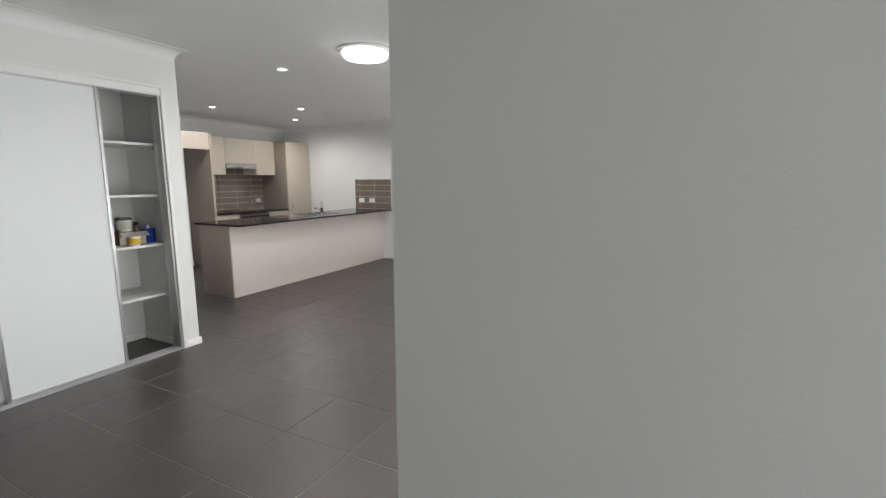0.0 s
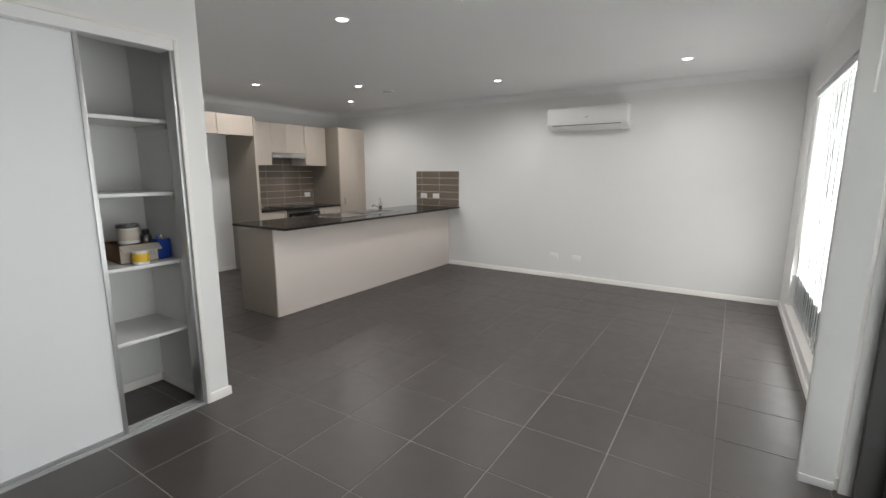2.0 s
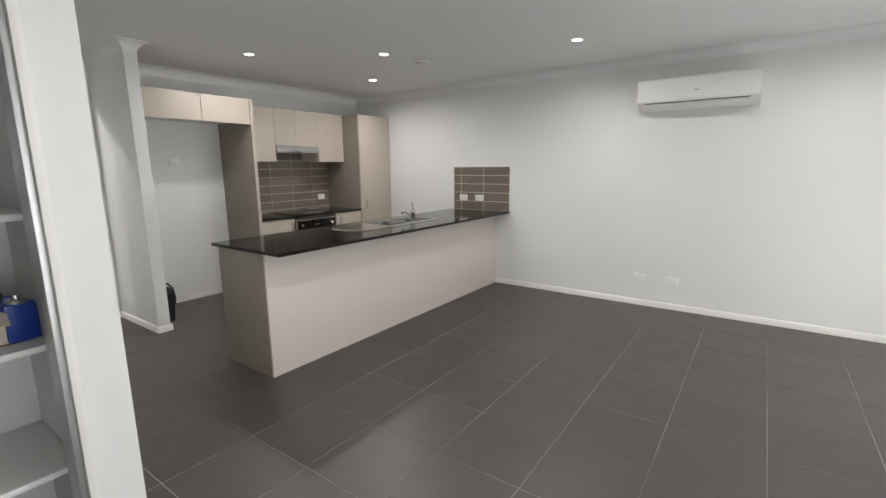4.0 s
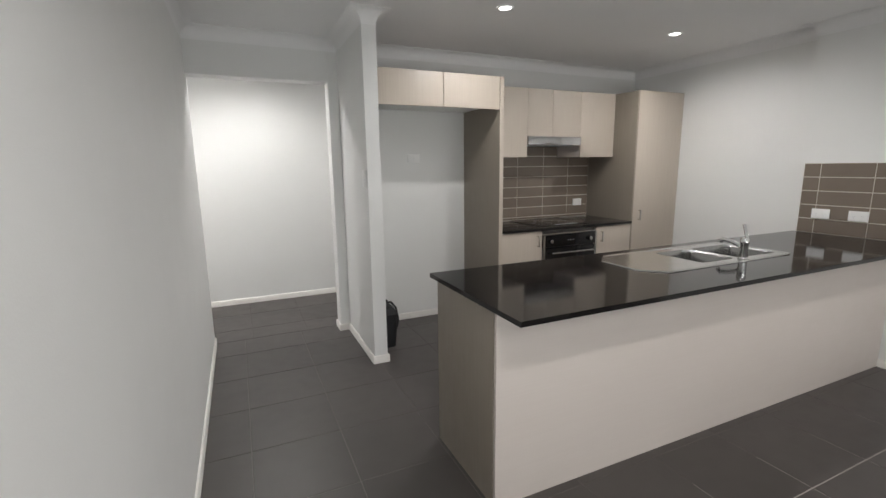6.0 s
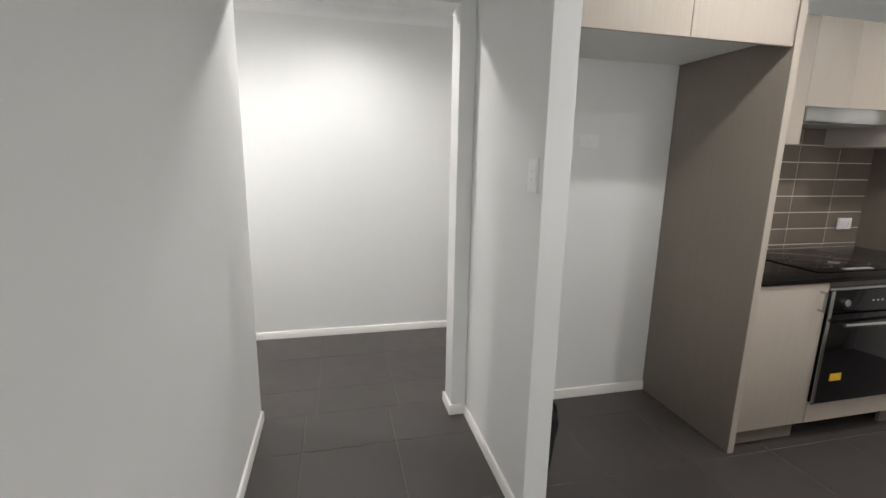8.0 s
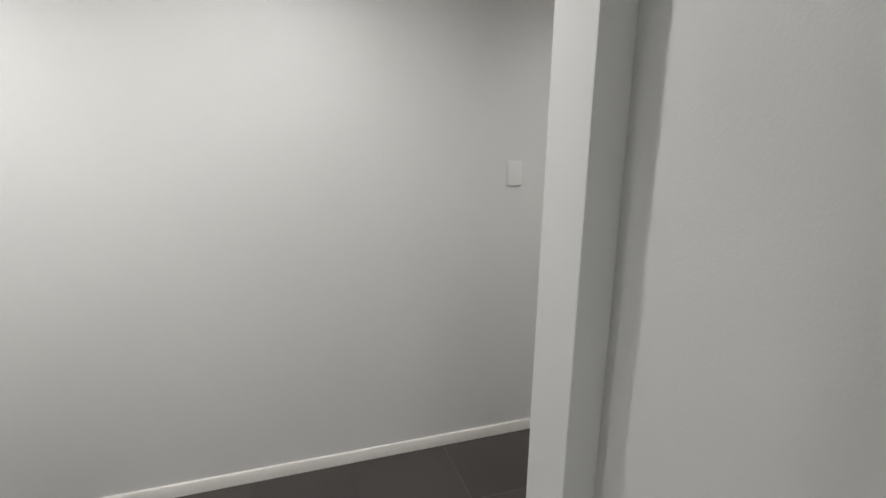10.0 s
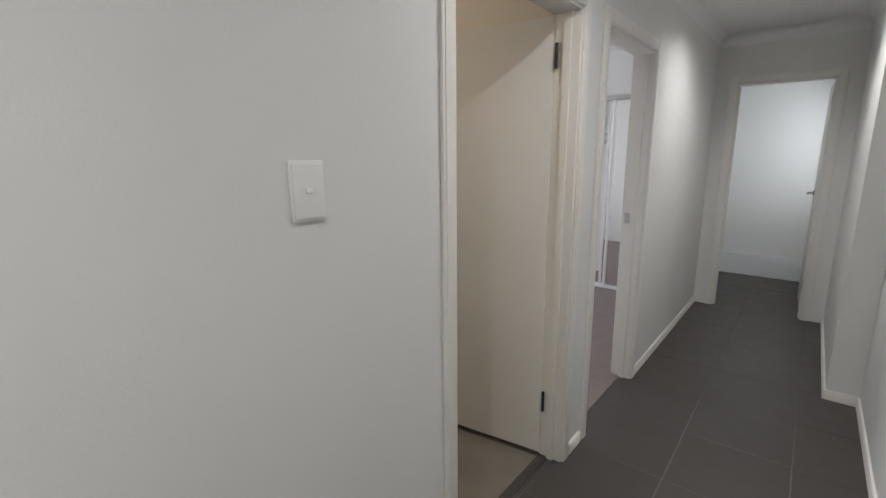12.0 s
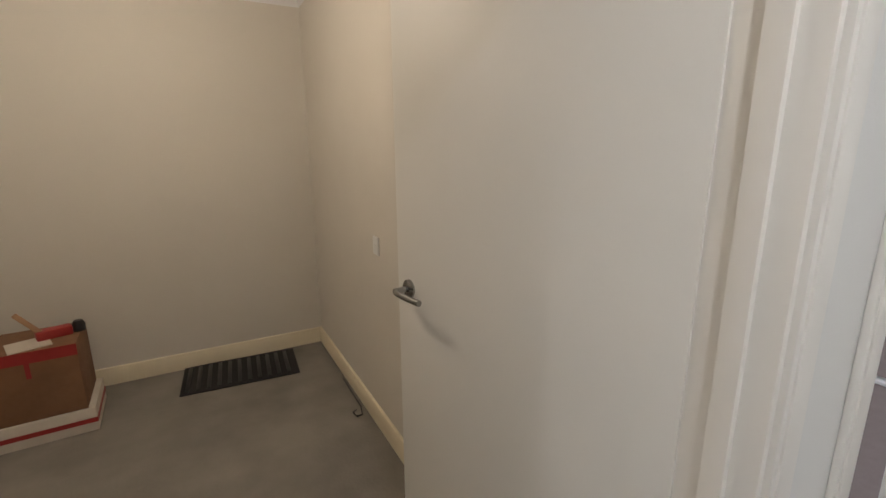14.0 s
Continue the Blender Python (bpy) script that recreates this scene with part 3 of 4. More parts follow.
# bench top with the sink's cut-out
SX0, SX1, SY0, SY1 = 4.26, 5.42, 4.64, 5.11
top = thing("bench_top", "polished black speckled stone bench top", "worktop")
zt0, zt1 = 0.873, 0.895
hx0, hx1, hy0, hy1 = 4.70, 5.39, 4.70, 5.06
bm = bmesh.new()
ring = {}
for z in (zt0, zt1):
    ring[z] = [[bm.verts.new((x, y, z)) for x, y in ((x0, y0), (x1, y0), (x1, y1), (x0, y1))] for x0, x1, y0, y1 in ((3.292, XE - 0.001, 4.372, 5.195), (hx0, hx1, hy0, hy1))]
for k in range(4):
    q = (k + 1) % 4
    for z in (zt0, zt1):
        bm.faces.new((ring[z][0][k], ring[z][0][q], ring[z][1][q], ring[z][1][k]))
    for lp in (0, 1):
        bm.faces.new((ring[zt0][lp][k], ring[zt0][lp][q], ring[zt1][lp][q], ring[zt1][lp][k]))
bmesh.ops.recalc_face_normals(bm, faces=bm.faces[:])
part("slab", bm, STONE, top, smooth=False)
part("front_edge", boxes(((3.292, 4.3695, zt0 + 0.002), (XE - 0.001, 4.3718, zt1 - 0.002))), STONE, top)


def rounded(x0, x1, y0, y1, r, n=6):
    pts = []
    for cx, cy, a0 in ((x1 - r, y1 - r, 0), (x0 + r, y1 - r, 90), (x0 + r, y0 + r, 180), (x1 - r, y0 + r, 270)):
        for k in range(n + 1):
            a = radians(a0 + 90 * k / n)
            pts.append((cx + r * math.cos(a), cy + r * math.sin(a)))
    return pts


def clipped(x0, x1, y0, y1, c, r, n=6):
    """Outline rounded at the bowl end, with cut corners at the drainer end."""
    pts = rounded(x0, x1, y0, y1, r, n)
    m = n + 1
    for k in range(m):
        f = k / n
        pts[m + k] = (x0 + c * (1 - f), y1 - c * f)
        pts[2 * m + k] = (x0 + c * f, y0 + c * (1 - f))
    return pts


def loft(loops, cap=True):
    """Skin over loops of equal length; the last is closed."""
    bm = bmesh.new()
    rings = [[bm.verts.new(p) for p in lp] for lp in loops]
    n = len(rings[0])
    for a, b in zip(rings, rings[1:]):
        for k in range(n):
            bm.faces.new((a[k], a[(k + 1) % n], b[(k + 1) % n], b[k]))
    if cap:
        bm.faces.new(rings[-1])
    bmesh.ops.recalc_face_normals(bm, faces=bm.faces[:])
    return bm


def at_z(pts, z):
    return [(x, y, z) for x, y in pts]


sink = thing("kitchen_sink", "stainless steel double bowl sink with clipped-corner drainer", "sink")
zr = zt1 + 0.004
B1 = (4.72, 4.99, 4.72, 5.03)
B2 = (5.03, 5.375, 4.72, 5.03)
part("rim", loft([at_z(clipped(SX0, SX1, SY0, SY1, 0.11, 0.05), zt1 + 0.0005), at_z(clipped(SX0 + 0.004, SX1 - 0.004, SY0 + 0.004, SY1 - 0.004, 0.109, 0.05), zr + 0.002),
                  at_z(clipped(SX0 + 0.016, SX1 - 0.016, SY0 + 0.016, SY1 - 0.016, 0.105, 0.045), zr - 0.001), at_z(clipped(SX0 + 0.02, SX1 - 0.02, SY0 + 0.02, SY1 - 0.02, 0.104, 0.04), zr - 0.002)], cap=False), STEEL, sink)
dx0, dx1, dy0, dy1, dc = SX0 + 0.018, B1[0], SY0 + 0.018, SY1 - 0.018, 0.105
plan = [(dx0, dy0 + dc), (dx0 + dc, dy0), (dx1, dy0), (dx1, dy1), (dx0 + dc, dy1), (dx0, dy1 - dc)]
part("drainer", loft([at_z(plan, zt1 + 0.0006), at_z(plan, zr - 0.002)]), STEEL, sink, "smooth steel drainer", smooth=False)
part("deck", boxes(((B1[0], SY0 + 0.018, zt1 + 0.0006), (SX1 - 0.018, B1[2], zr - 0.002)), ((B1[0], B1[3], zt1 + 0.0006), (SX1 - 0.018, SY1 - 0.018, zr - 0.002)), ((B1[1], B1[2], zt1 + 0.0006), (B2[0], B1[3], zr - 0.002)), ((B2[1], B1[2], zt1 + 0.0006), (SX1 - 0.018, B1[3], zr - 0.002))), STEEL, sink, smooth=False)
# Depth shading of the bowls is carried by their darker metal.
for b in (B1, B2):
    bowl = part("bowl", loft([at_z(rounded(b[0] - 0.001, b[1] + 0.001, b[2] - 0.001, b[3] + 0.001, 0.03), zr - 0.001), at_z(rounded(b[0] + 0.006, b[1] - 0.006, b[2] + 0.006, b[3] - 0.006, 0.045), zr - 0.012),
                              at_z(rounded(b[0] + 0.012, b[1] - 0.012, b[2] + 0.012, b[3] - 0.012, 0.05), zr - 0.135), at_z(rounded(b[0] + 0.04, b[1] - 0.04, b[2] + 0.04, b[3] - 0.04, 0.05), zr - 0.155)]), STEEL_SHADE_AND_LEVER, sink)
    part("drain", turned([(0, 0.002), (0.02, 0.002), (0.04, 0.004), (0.042, 0)], 20, ((b[0] + b[1]) / 2, (b[2] + b[3]) / 2, zr - 0.155)), CHROME, bowl, "chrome basket drain")
tap = thing("sink_mixer_tap", "chrome mixer tap with raised lever", "tap", pose(5.01, 4.685, zr - 0.003))
part("body", turned([(0, 0), (0.027, 0), (0.027, 0.006), (0.021, 0.012), (0.021, 0.085), (0.023, 0.09), (0.023, 0.115), (0.017, 0.125), (0, 0.127)], 24), CHROME, tap)
part("spout", tube([(0, 0.005, 0.06), (0, 0.05, 0.083), (0, 0.09, 0.094), (0, 0.125, 0.097), (0, 0.137, 0.088), (0, 0.139, 0.075)], 0.012, 14), CHROME, tap)
part("lever", moved(boxes(((-0.009, 0, -0.004), (0.009, 0.085, 0.004)), bevel=0.003), pose(0.004, -0.008, 0.122, 55, 0, -35)), CHROME, tap)

# ---- kitchen wall run ----
KF, KB, KL, KR = 6.365, 7.008, 4.42, XK - 0.002
tall = thing("fridge_side_panel", "tall darker beige laminate panel beside the fridge space", "panel")
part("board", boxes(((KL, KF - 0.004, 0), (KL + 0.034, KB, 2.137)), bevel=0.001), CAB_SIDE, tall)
part("edge_strip", boxes(((KL - 0.0005, KF - 0.007, 0), (KL + 0.0345, KF - 0.0042, 2.137))), CAB, tall)
fc = thing("fridge_overhead_cabinet", "beige two-door cabinet above the empty fridge space", "cabinet")
part("carcass", boxes(((3.347, KF + 0.018, 1.94), (KL - 0.001, KB, 2.135))), CAB_H, fc)
part("bottom_panel", boxes(((3.348, KF + 0.0185, 1.926), (KL - 0.002, KB, 1.9395))), SHELF_W, fc, "white melamine underside")
for a, b in ((3.349, 3.918), (3.922, KL - 0.002)):
    part("cabinet_door", boxes(((a, KF, 1.884), (b, KF + 0.017, 2.137)), bevel=0.0007), CAB, fc)
UF = 6.65
for a, b, z, nm in ((KL + 0.036, 4.893, 1.51, "upper_cabinet"), (4.895, 5.517, 1.70, "hood_cabinet"), (5.519, 5.943, 1.51, "upper_cabinet")):
    u = thing(nm, "beige laminate wall cabinet above the cooktop bench", "cabinet", group="kitchen wall cabinets")
    part("carcass", boxes(((a, UF + 0.018, z + 0.002), (b, KB, 2.119))), CAB_H, u)
    doors = [(a, b)] if nm == "upper_cabinet" else [(a, 5.1732), (5.1738, b)]
    for da, db in doors:
        part("cabinet_door", boxes(((da + 0.0003, UF, z), (db - 0.0003, UF + 0.017, 2.121)), bevel=0.0007), CAB, u)
hood = thing("range_hood", "stainless steel slide-out range hood", "range hood")
part("body", boxes(((4.90, UF + 0.03, 1.625), (5.512, KB - 0.02, 1.698))), DARK_STEEL, hood)
part("front", boxes(((4.897, UF - 0.012, 1.622), (5.515, UF + 0.028, 1.698)), bevel=0.004), STEEL, hood, "brushed stainless front")
part("grease_filter", boxes(((4.93, UF + 0.06, 1.619), (5.19, KB - 0.06, 1.6245)), ((5.21, UF + 0.06, 1.619), (5.48, KB - 0.06, 1.6245))), GREY_PLASTIC, hood)
pan = thing("pantry_cupboard", "tall beige laminate pantry cupboard in the corner", "cupboard")
part("carcass", boxes(((5.965, KF + 0.018, 0), (KR, KB, 2.119))), CAB_H, pan)
part("side_panel", boxes(((5.947, KF + 0.001, 0), (5.964, KB, 2.12)), bevel=0.001), CAB_SIDE, pan, "darker beige laminate side")
pd = part("pantry_door", boxes(((5.966, KF - 0.001, 0.1), (KR - 0.002, KF + 0.017, 2.12)), bevel=0.0015), CAB, pan)


def bow_handle(x, z, parent):
    part("handle", joined(boxes(((x - 0.006, KF - 0.03, z - 0.05), (x + 0.006, KF - 0.022, z + 0.05)), bevel=0.002), boxes(((x - 0.005, KF - 0.024, z - 0.05), (x + 0.005, KF, z - 0.04))), boxes(((x - 0.005, KF - 0.024, z + 0.04), (x + 0.005, KF, z + 0.05)))), STEEL, parent, "brushed steel bow handle")


bow_handle(6.04, 0.935, pd)
for a, b, hx, hz in ((KL + 0.036, 4.878, 4.83, 0.765), (5.502, 5.945, 5.565, 0.755)):
    bc = thing("base_cabinet", "beige laminate base cabinet beside the oven", "cabinet", group="kitchen base cabinets")
    part("carcass", boxes(((a, KF + 0.02, 0.1), (b, KB, 0.856))), CAB_H, bc)
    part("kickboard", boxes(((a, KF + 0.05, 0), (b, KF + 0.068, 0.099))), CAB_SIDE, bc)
    d = part("cabinet_door", boxes(((a + 0.001, KF, 0.105), (b - 0.001, KF + 0.018, 0.85)), bevel=0.0015), CAB, bc)
    bow_handle(hx, hz, d)
oven = thing("wall_oven", "black glass and stainless steel oven under the cooktop", "oven")
part("body", boxes(((4.882, KF + 0.025, 0.2), (5.499, KB, 0.855))), DARK_STEEL, oven)
part("control_panel", boxes(((4.884, KF - 0.012, 0.70), (5.497, KF + 0.022, 0.812)), bevel=0.003), BLACK_GLASS, oven, "black glass control panel")
part("top_trim", boxes(((4.882, KF - 0.006, 0.814), (5.499, KF + 0.022, 0.826))), STEEL, oven)
for sx in (4.882, 5.479):
    part("side_trim", boxes(((sx, KF - 0.016, 0.215), (sx + 0.02, KF - 0.0125, 0.812))), STEEL, oven)
for kx in (4.965, 5.415):
    part("knob", moved(turned([(0, 0), (0.021, 0), (0.019, 0.022), (0.016, 0.025), (0, 0.025)], 20), pose(kx, KF - 0.012, 0.755, 90)), STEEL, oven, "silver control knob")
for k in range(3):
    part("button", moved(turned([(0, 0), (0.005, 0), (0.005, 0.004), (0, 0.004)], 10), pose(5.16 + 0.03 * k, KF - 0.012, 0.755, 90)), GREY_PLASTIC, oven)
od = part("oven_door", boxes(((4.904, KF - 0.014, 0.215), (5.477, KF + 0.02, 0.692)), bevel=0.003), BLACK_GLASS, oven, "black glass oven door")
part("door_handle", joined(tube([(4.95, KF - 0.05, 0.648), (5.19, KF - 0.056, 0.648), (5.43, KF - 0.05, 0.648)], 0.010, 12), boxes(((4.955, KF - 0.05, 0.642), (4.97, KF - 0.012, 0.654))), boxes(((5.41, KF - 0.05, 0.642), (5.425, KF - 0.012, 0.654)))), STEEL, od, "steel bar handle")
part("energy_sticker", boxes(((4.975, KF - 0.0155, 0.335), (5.05, KF - 0.0142, 0.375))), YELLOW, od, "small yellow sticker")
part("lower_panel", boxes(((4.882, KF, 0.105), (5.499, KF + 0.02, 0.208))), CAB, oven)
ct = thing("cooking_bench_top", "polished black stone bench top below the splashback", "worktop")
part("slab", boxes(((KL + 0.036, KF - 0.012, 0.858), (5.945, KB - 0.012, 0.880)), bevel=0.0015), STONE, ct)
ck = thing("ceramic_cooktop", "black ceramic glass cooktop set on the stone", "cooktop")
part("glass", boxes(((4.90, 6.44, 0.881), (5.49, 6.94, 0.886)), bevel=0.002), BLACK_GLASS, ck)
part("control_strip", boxes(((5.10, 6.455, 0.8862), (5.29, 6.485, 0.887))), GREY_PLASTIC, ck)
for cx, cy, r in ((5.05, 6.60, 0.09), (5.05, 6.82, 0.075), (5.34, 6.60, 0.075), (5.34, 6.82, 0.09)):
    part("cooking_zone", turned([(r - 0.003, 0), (r, 0.0003), (r + 0.002, 0)], 32, (cx, cy, 0.8861)), DARK_ALU, ck, "faint printed ring")

bag = thing("black_canister", "black plastic canister with a curved hose beside the nib wall", "canister", pose(3.436, 6.50, 0) @ Matrix.Diagonal((0.85, 0.9, 0.92, 1)))
part("body", loft([at_z(rounded(-0.075, 0.075, -0.10, 0.10, 0.04), 0.0), at_z(rounded(-0.085, 0.085, -0.115, 0.115, 0.045), 0.16), at_z(rounded(-0.09, 0.09, -0.12, 0.12, 0.045), 0.30), at_z(rounded(-0.07, 0.07, -0.09, 0.09, 0.04), 0.345), at_z(rounded(-0.03, 0.03, -0.04, 0.04, 0.02), 0.36)]), RUBBER, bag)
part("neck", turned([(0.03, 0.35), (0.022, 0.37), (0.028, 0.40), (0.02, 0.41), (0, 0.41)], 16), RUBBER, bag)
part("hose", tube([(0.0, 0.0, 0.38), (0.05, -0.03, 0.39), (0.09, -0.05, 0.34), (0.108, -0.055, 0.24), (0.10, -0.05, 0.17), (0.085, -0.04, 0.14)], 0.010, 10), BLACK, bag, "curved black hose")

# ---- switches and outlets ----


def plate(name, m, w, h, toggles, label, category, group, slots=0):
    """Wall plate; local x along the wall, y out of it, z up, origin at its middle."""
    t = thing(name, label, category, m, group=group)
    part("surround", boxes(((-w / 2, 0, -h / 2), (w / 2, 0.0065, h / 2)), bevel=0.003), PLASTIC, t)
    part("plate", boxes(((-w / 2 + 0.006, 0.006, -h / 2 + 0.006), (w / 2 - 0.006, 0.009, h / 2 - 0.006)), bevel=0.0012), PLASTIC, t)
    for x, z in toggles:
        part("rocker", moved(boxes(((-0.0075, 0.009, -0.005), (0.0075, 0.0125, 0.005)), bevel=0.0012), pose(x, 0, z, 8)), PLASTIC, t)
    for k in range(slots):
        x = (-0.025 + 0.05 * k) if slots > 1 else 0
        for dx, ang in ((-0.006, 30), (0.006, -30), (0, 0)):
            part("pin_slot", moved(boxes(((-0.001, 0.0088, -0.004), (0.001, 0.0094, 0.004))), pose(x + dx, 0, (-0.014 if dx == 0 else 0), 0, ang, 0)), GREY_PLASTIC, t)
    return t


G1, G2 = "light switches", "power outlets"
plate("light_switch", pose(3.692, YH, 1.389, 0, 0, 180), 0.079, 0.12, [(0, 0.0)], "white single light switch beside the storage door", "light switch", G1)
plate("light_switch", pose(3.246, 6.243, 1.354, 0, 0, 90), 0.076, 0.118, [(0, 0.012), (0, -0.014)], "white double light switch on the nib wall", "light switch", G1)
plate("light_switch", pose(XP, 3.60, 1.37, 0, 0, -90), 0.076, 0.118, [(0, 0.012), (0, -0.014)], "white light switch on the passage wall corner", "light switch", G1)
plate("light_switch", pose(5.11, 10.01, 0.985, 0, 0, 90), 0.074, 0.09, [(0, 0)], "white light switch on the storage room wall", "light switch", G1)
plate("power_outlet", pose(5.80, 6.993, 1.034, 0, 0, 180), 0.118, 0.074, [(-0.03, 0.02), (0.03, 0.02)], "white double power outlet on the splashback", "power outlet", G2, 2)
plate("power_outlet", pose(3.906, 7.01, 1.506, 0, 0, 180), 0.118, 0.074, [(0, 0.02)], "white power outlet in the fridge space", "power outlet", G2, 1)
for y in (5.022, 4.79):
    plate("power_outlet", pose(XE - 0.013, y, 1.046, 0, 0, 90), 0.118, 0.074, [(-0.03, 0.02), (0.03, 0.02)], "white double power outlet on the bench splashback", "power outlet", G2, 2)
plate("power_outlet", pose(XE, 2.878, 0.295, 0, 0, 90), 0.118, 0.074, [(-0.03, 0.02), (0.03, 0.02)], "white double power outlet low on the living room wall", "power outlet", G2, 2)
plate("antenna_socket", pose(XE, 2.578, 0.29, 0, 0, 90), 0.118, 0.074, [(0, 0)], "white television socket low on the living room wall", "wall socket", G2, 1)

# ---- air conditioner ----
ac = thing("split_air_conditioner", "white split-system air conditioner high on the wall", "air conditioner", pose(XE, 2.493, 1.925, 0, 0, 90))
prof = [(0, 0.0), (0.06, 0.0), (0.15, 0.028), (0.188, 0.052), (0.2, 0.064), (0.205, 0.08), (0.205, 0.24), (0.196, 0.262), (0.17, 0.272), (0, 0.272)]
part("body", prism(prof, (-0.455, 0, 0), (0.455, 0, 0), (0, 1, 0), (0, 0, 1)), PLASTIC, ac)
for s in (-1, 1):
    part("end_cap", prism([(x, 0.139 + (z - 0.139) * 0.985) for x, z in prof], (s * 0.455, 0, 0), (s * 0.475, 0, 0), (0, 0.985, 0), (0, 0, 1)), PLASTIC, ac)
part("louvre", moved(boxes(((-0.40, 0, -0.004), (0.40, 0.075, 0.004)), bevel=0.003), pose(0, 0.118, 0.010, 24)), PLASTIC, ac, "closed white louvre flap")
part("outlet_slot", moved(boxes(((-0.41, 0, -0.002), (0.41, 0.006, 0.004))), pose(0, 0.190, 0.052, 45)), BLACK, ac)
part("display_strip", boxes(((-0.10, 0.2005, 0.098), (0.10, 0.2045, 0.106))), GREY_PLASTIC, ac)
part("badge", boxes(((-0.03, 0.2045, 0.14), (0.01, 0.2062, 0.148))), GREY_PLASTIC, ac)

# ---- lights in the ceiling ----


def downlight(x, y):
    t = thing("downlight", "lit round white recessed ceiling downlight", "downlight", pose(x, y, CEIL), group="ceiling downlights")
    part("trim_ring", turned([(0.038, -0.001), (0.04, -0.006), (0.052, -0.006), (0.056, -0.001)], 28), PLASTIC, t)
    part("lens", turned([(0, -0.003), (0.038, -0.003), (0.039, -0.001)], 28), LIT, t, "glowing frosted lens")


# The list includes two unseen, added hall downlights at x 1.2 and 4.55.
for x, y in DOWNLIGHTS + [(2.62, 7.5), (1.2, 7.56), (4.55, 7.62), (6.6, 7.70)]:
    downlight(x, y)
oy = thing("oyster_light", "lit round opal ceiling light with patterned rim", "ceiling light", pose(2.872, 2.19, CEIL))
part("base", turned([(0, 0), (0.215, 0), (0.22, -0.008), (0.20, -0.02), (0.175, -0.022)], 48), PLASTIC, oy)
part("diffuser", turned([(0.178, -0.022), (0.178, -0.046), (0.168, -0.06), (0.10, -0.066), (0, -0.068)], 48), LIT_OYSTER, oy, "glowing opal diffuser")
bl = thing("batten_bulb", "lit warm bulb in a ceiling holder", "light bulb", pose(4.0, 9.95, CEIL))
part("holder", turned([(0, 0), (0.04, 0), (0.036, -0.02), (0.018, -0.03), (0.018, -0.06), (0, -0.06)], 20), PLASTIC, bl)
part("bulb", turned([(0.013, -0.06), (0.028, -0.085), (0.03, -0.105), (0.02, -0.122), (0, -0.128)], 20), LIT_WARM, bl)
ka = thing("smoke_alarm", "flat round white smoke alarm on the kitchen ceiling", "smoke alarm", pose(5.315, 4.765, CEIL))
part("body", turned([(0, 0), (0.075, 0), (0.075, -0.012), (0.062, -0.026), (0.03, -0.03), (0, -0.03)], 32), PLASTIC, ka)
part("vent_ring", turned([(0.066, -0.0235), (0.07, -0.021), (0.072, -0.0165)], 32), GREY_PLASTIC, ka)
part("test_button", turned([(0, -0.03), (0.012, -0.03), (0.011, -0.033), (0, -0.033)], 14), GREY_PLASTIC, ka)
sd = thing("smoke_alarm", "round white smoke alarm on the bedroom ceiling", "smoke alarm", pose(6.95, 9.1, CEIL))
part("body", turned([(0, 0), (0.06, 0), (0.06, -0.02), (0.045, -0.036), (0, -0.038)], 28), PLASTIC, sd)
part("test_button", turned([(0, -0.038), (0.01, -0.038), (0.009, -0.041), (0, -0.041)], 14), GREY_PLASTIC, sd)

# ---- sliding door, window and blinds ----
sl = thing("sliding_glass_door", "charcoal aluminium sliding glass door left part open", "sliding door")
for a, b in ((0.62, 0.66), (3.055, 3.1)):
    part("frame_jamb", boxes(((a, 0.215, 0.0), (b, 0.345, 2.12)), bevel=0.003), DARK_ALU, sl)
part("frame_head", boxes(((0.66, 0.215, 2.075), (3.055, 0.345, 2.12)), bevel=0.003), DARK_ALU, sl)
part("sill_track", joined(boxes(((0.66, 0.215, -0.03), (3.055, 0.345, 0.004))), *[boxes(((0.66, y, 0.004), (3.055, y + 0.004, 0.016))) for y in (0.225, 0.255, 0.285, 0.315, 0.338)]), ALU, sl, "silver multi-groove sill track")


def sash(x0, x1, y, parent, name):
    st = part(name, boxes(((x0, y, 0.018), (x0 + 0.05, y + 0.03, 2.073)), ((x1 - 0.05, y, 0.018), (x1, y + 0.03, 2.073)), ((x0 + 0.05, y, 0.018), (x1 - 0.05, y + 0.03, 0.09)), ((x0 + 0.05, y, 2.02), (x1 - 0.05, y + 0.03, 2.073)), bevel=0.002), DARK_ALU, parent, "charcoal aluminium sash")
    p = part("pane", boxes(((x0 + 0.05, y + 0.012, 0.09), (x1 - 0.05, y + 0.018, 2.02))), GLASS, st, "clear glass pane")
    p.visible_shadow = False
    return st


sash(1.86, 3.052, 0.232, sl, "fixed_sash")
ss = sash(1.10, 2.34, 0.292, sl, "sliding_sash")
lock = part("door_lock", joined(boxes(((2.292, 0.322, 0.87), (2.338, 0.342, 1.13)), bevel=0.006), boxes(((2.298, 0.342, 0.92), (2.316, 0.372, 1.08)), bevel=0.006)), BLACK, ss, "black plastic pull handle with lock")
for z in (0.895, 1.105):
    part("screw", moved(turned([(0, 0), (0.005, 0), (0.004, 0.002), (0, 0.002)], 10), pose(2.315, 0.342, z, -90)), STEEL, lock)
part("key_cylinder", moved(turned([(0, 0), (0.011, 0), (0.011, 0.006), (0.008, 0.008), (0, 0.008)], 16), pose(2.328, 0.342, 0.99, -90)), STEEL, lock, "silver key cylinder")
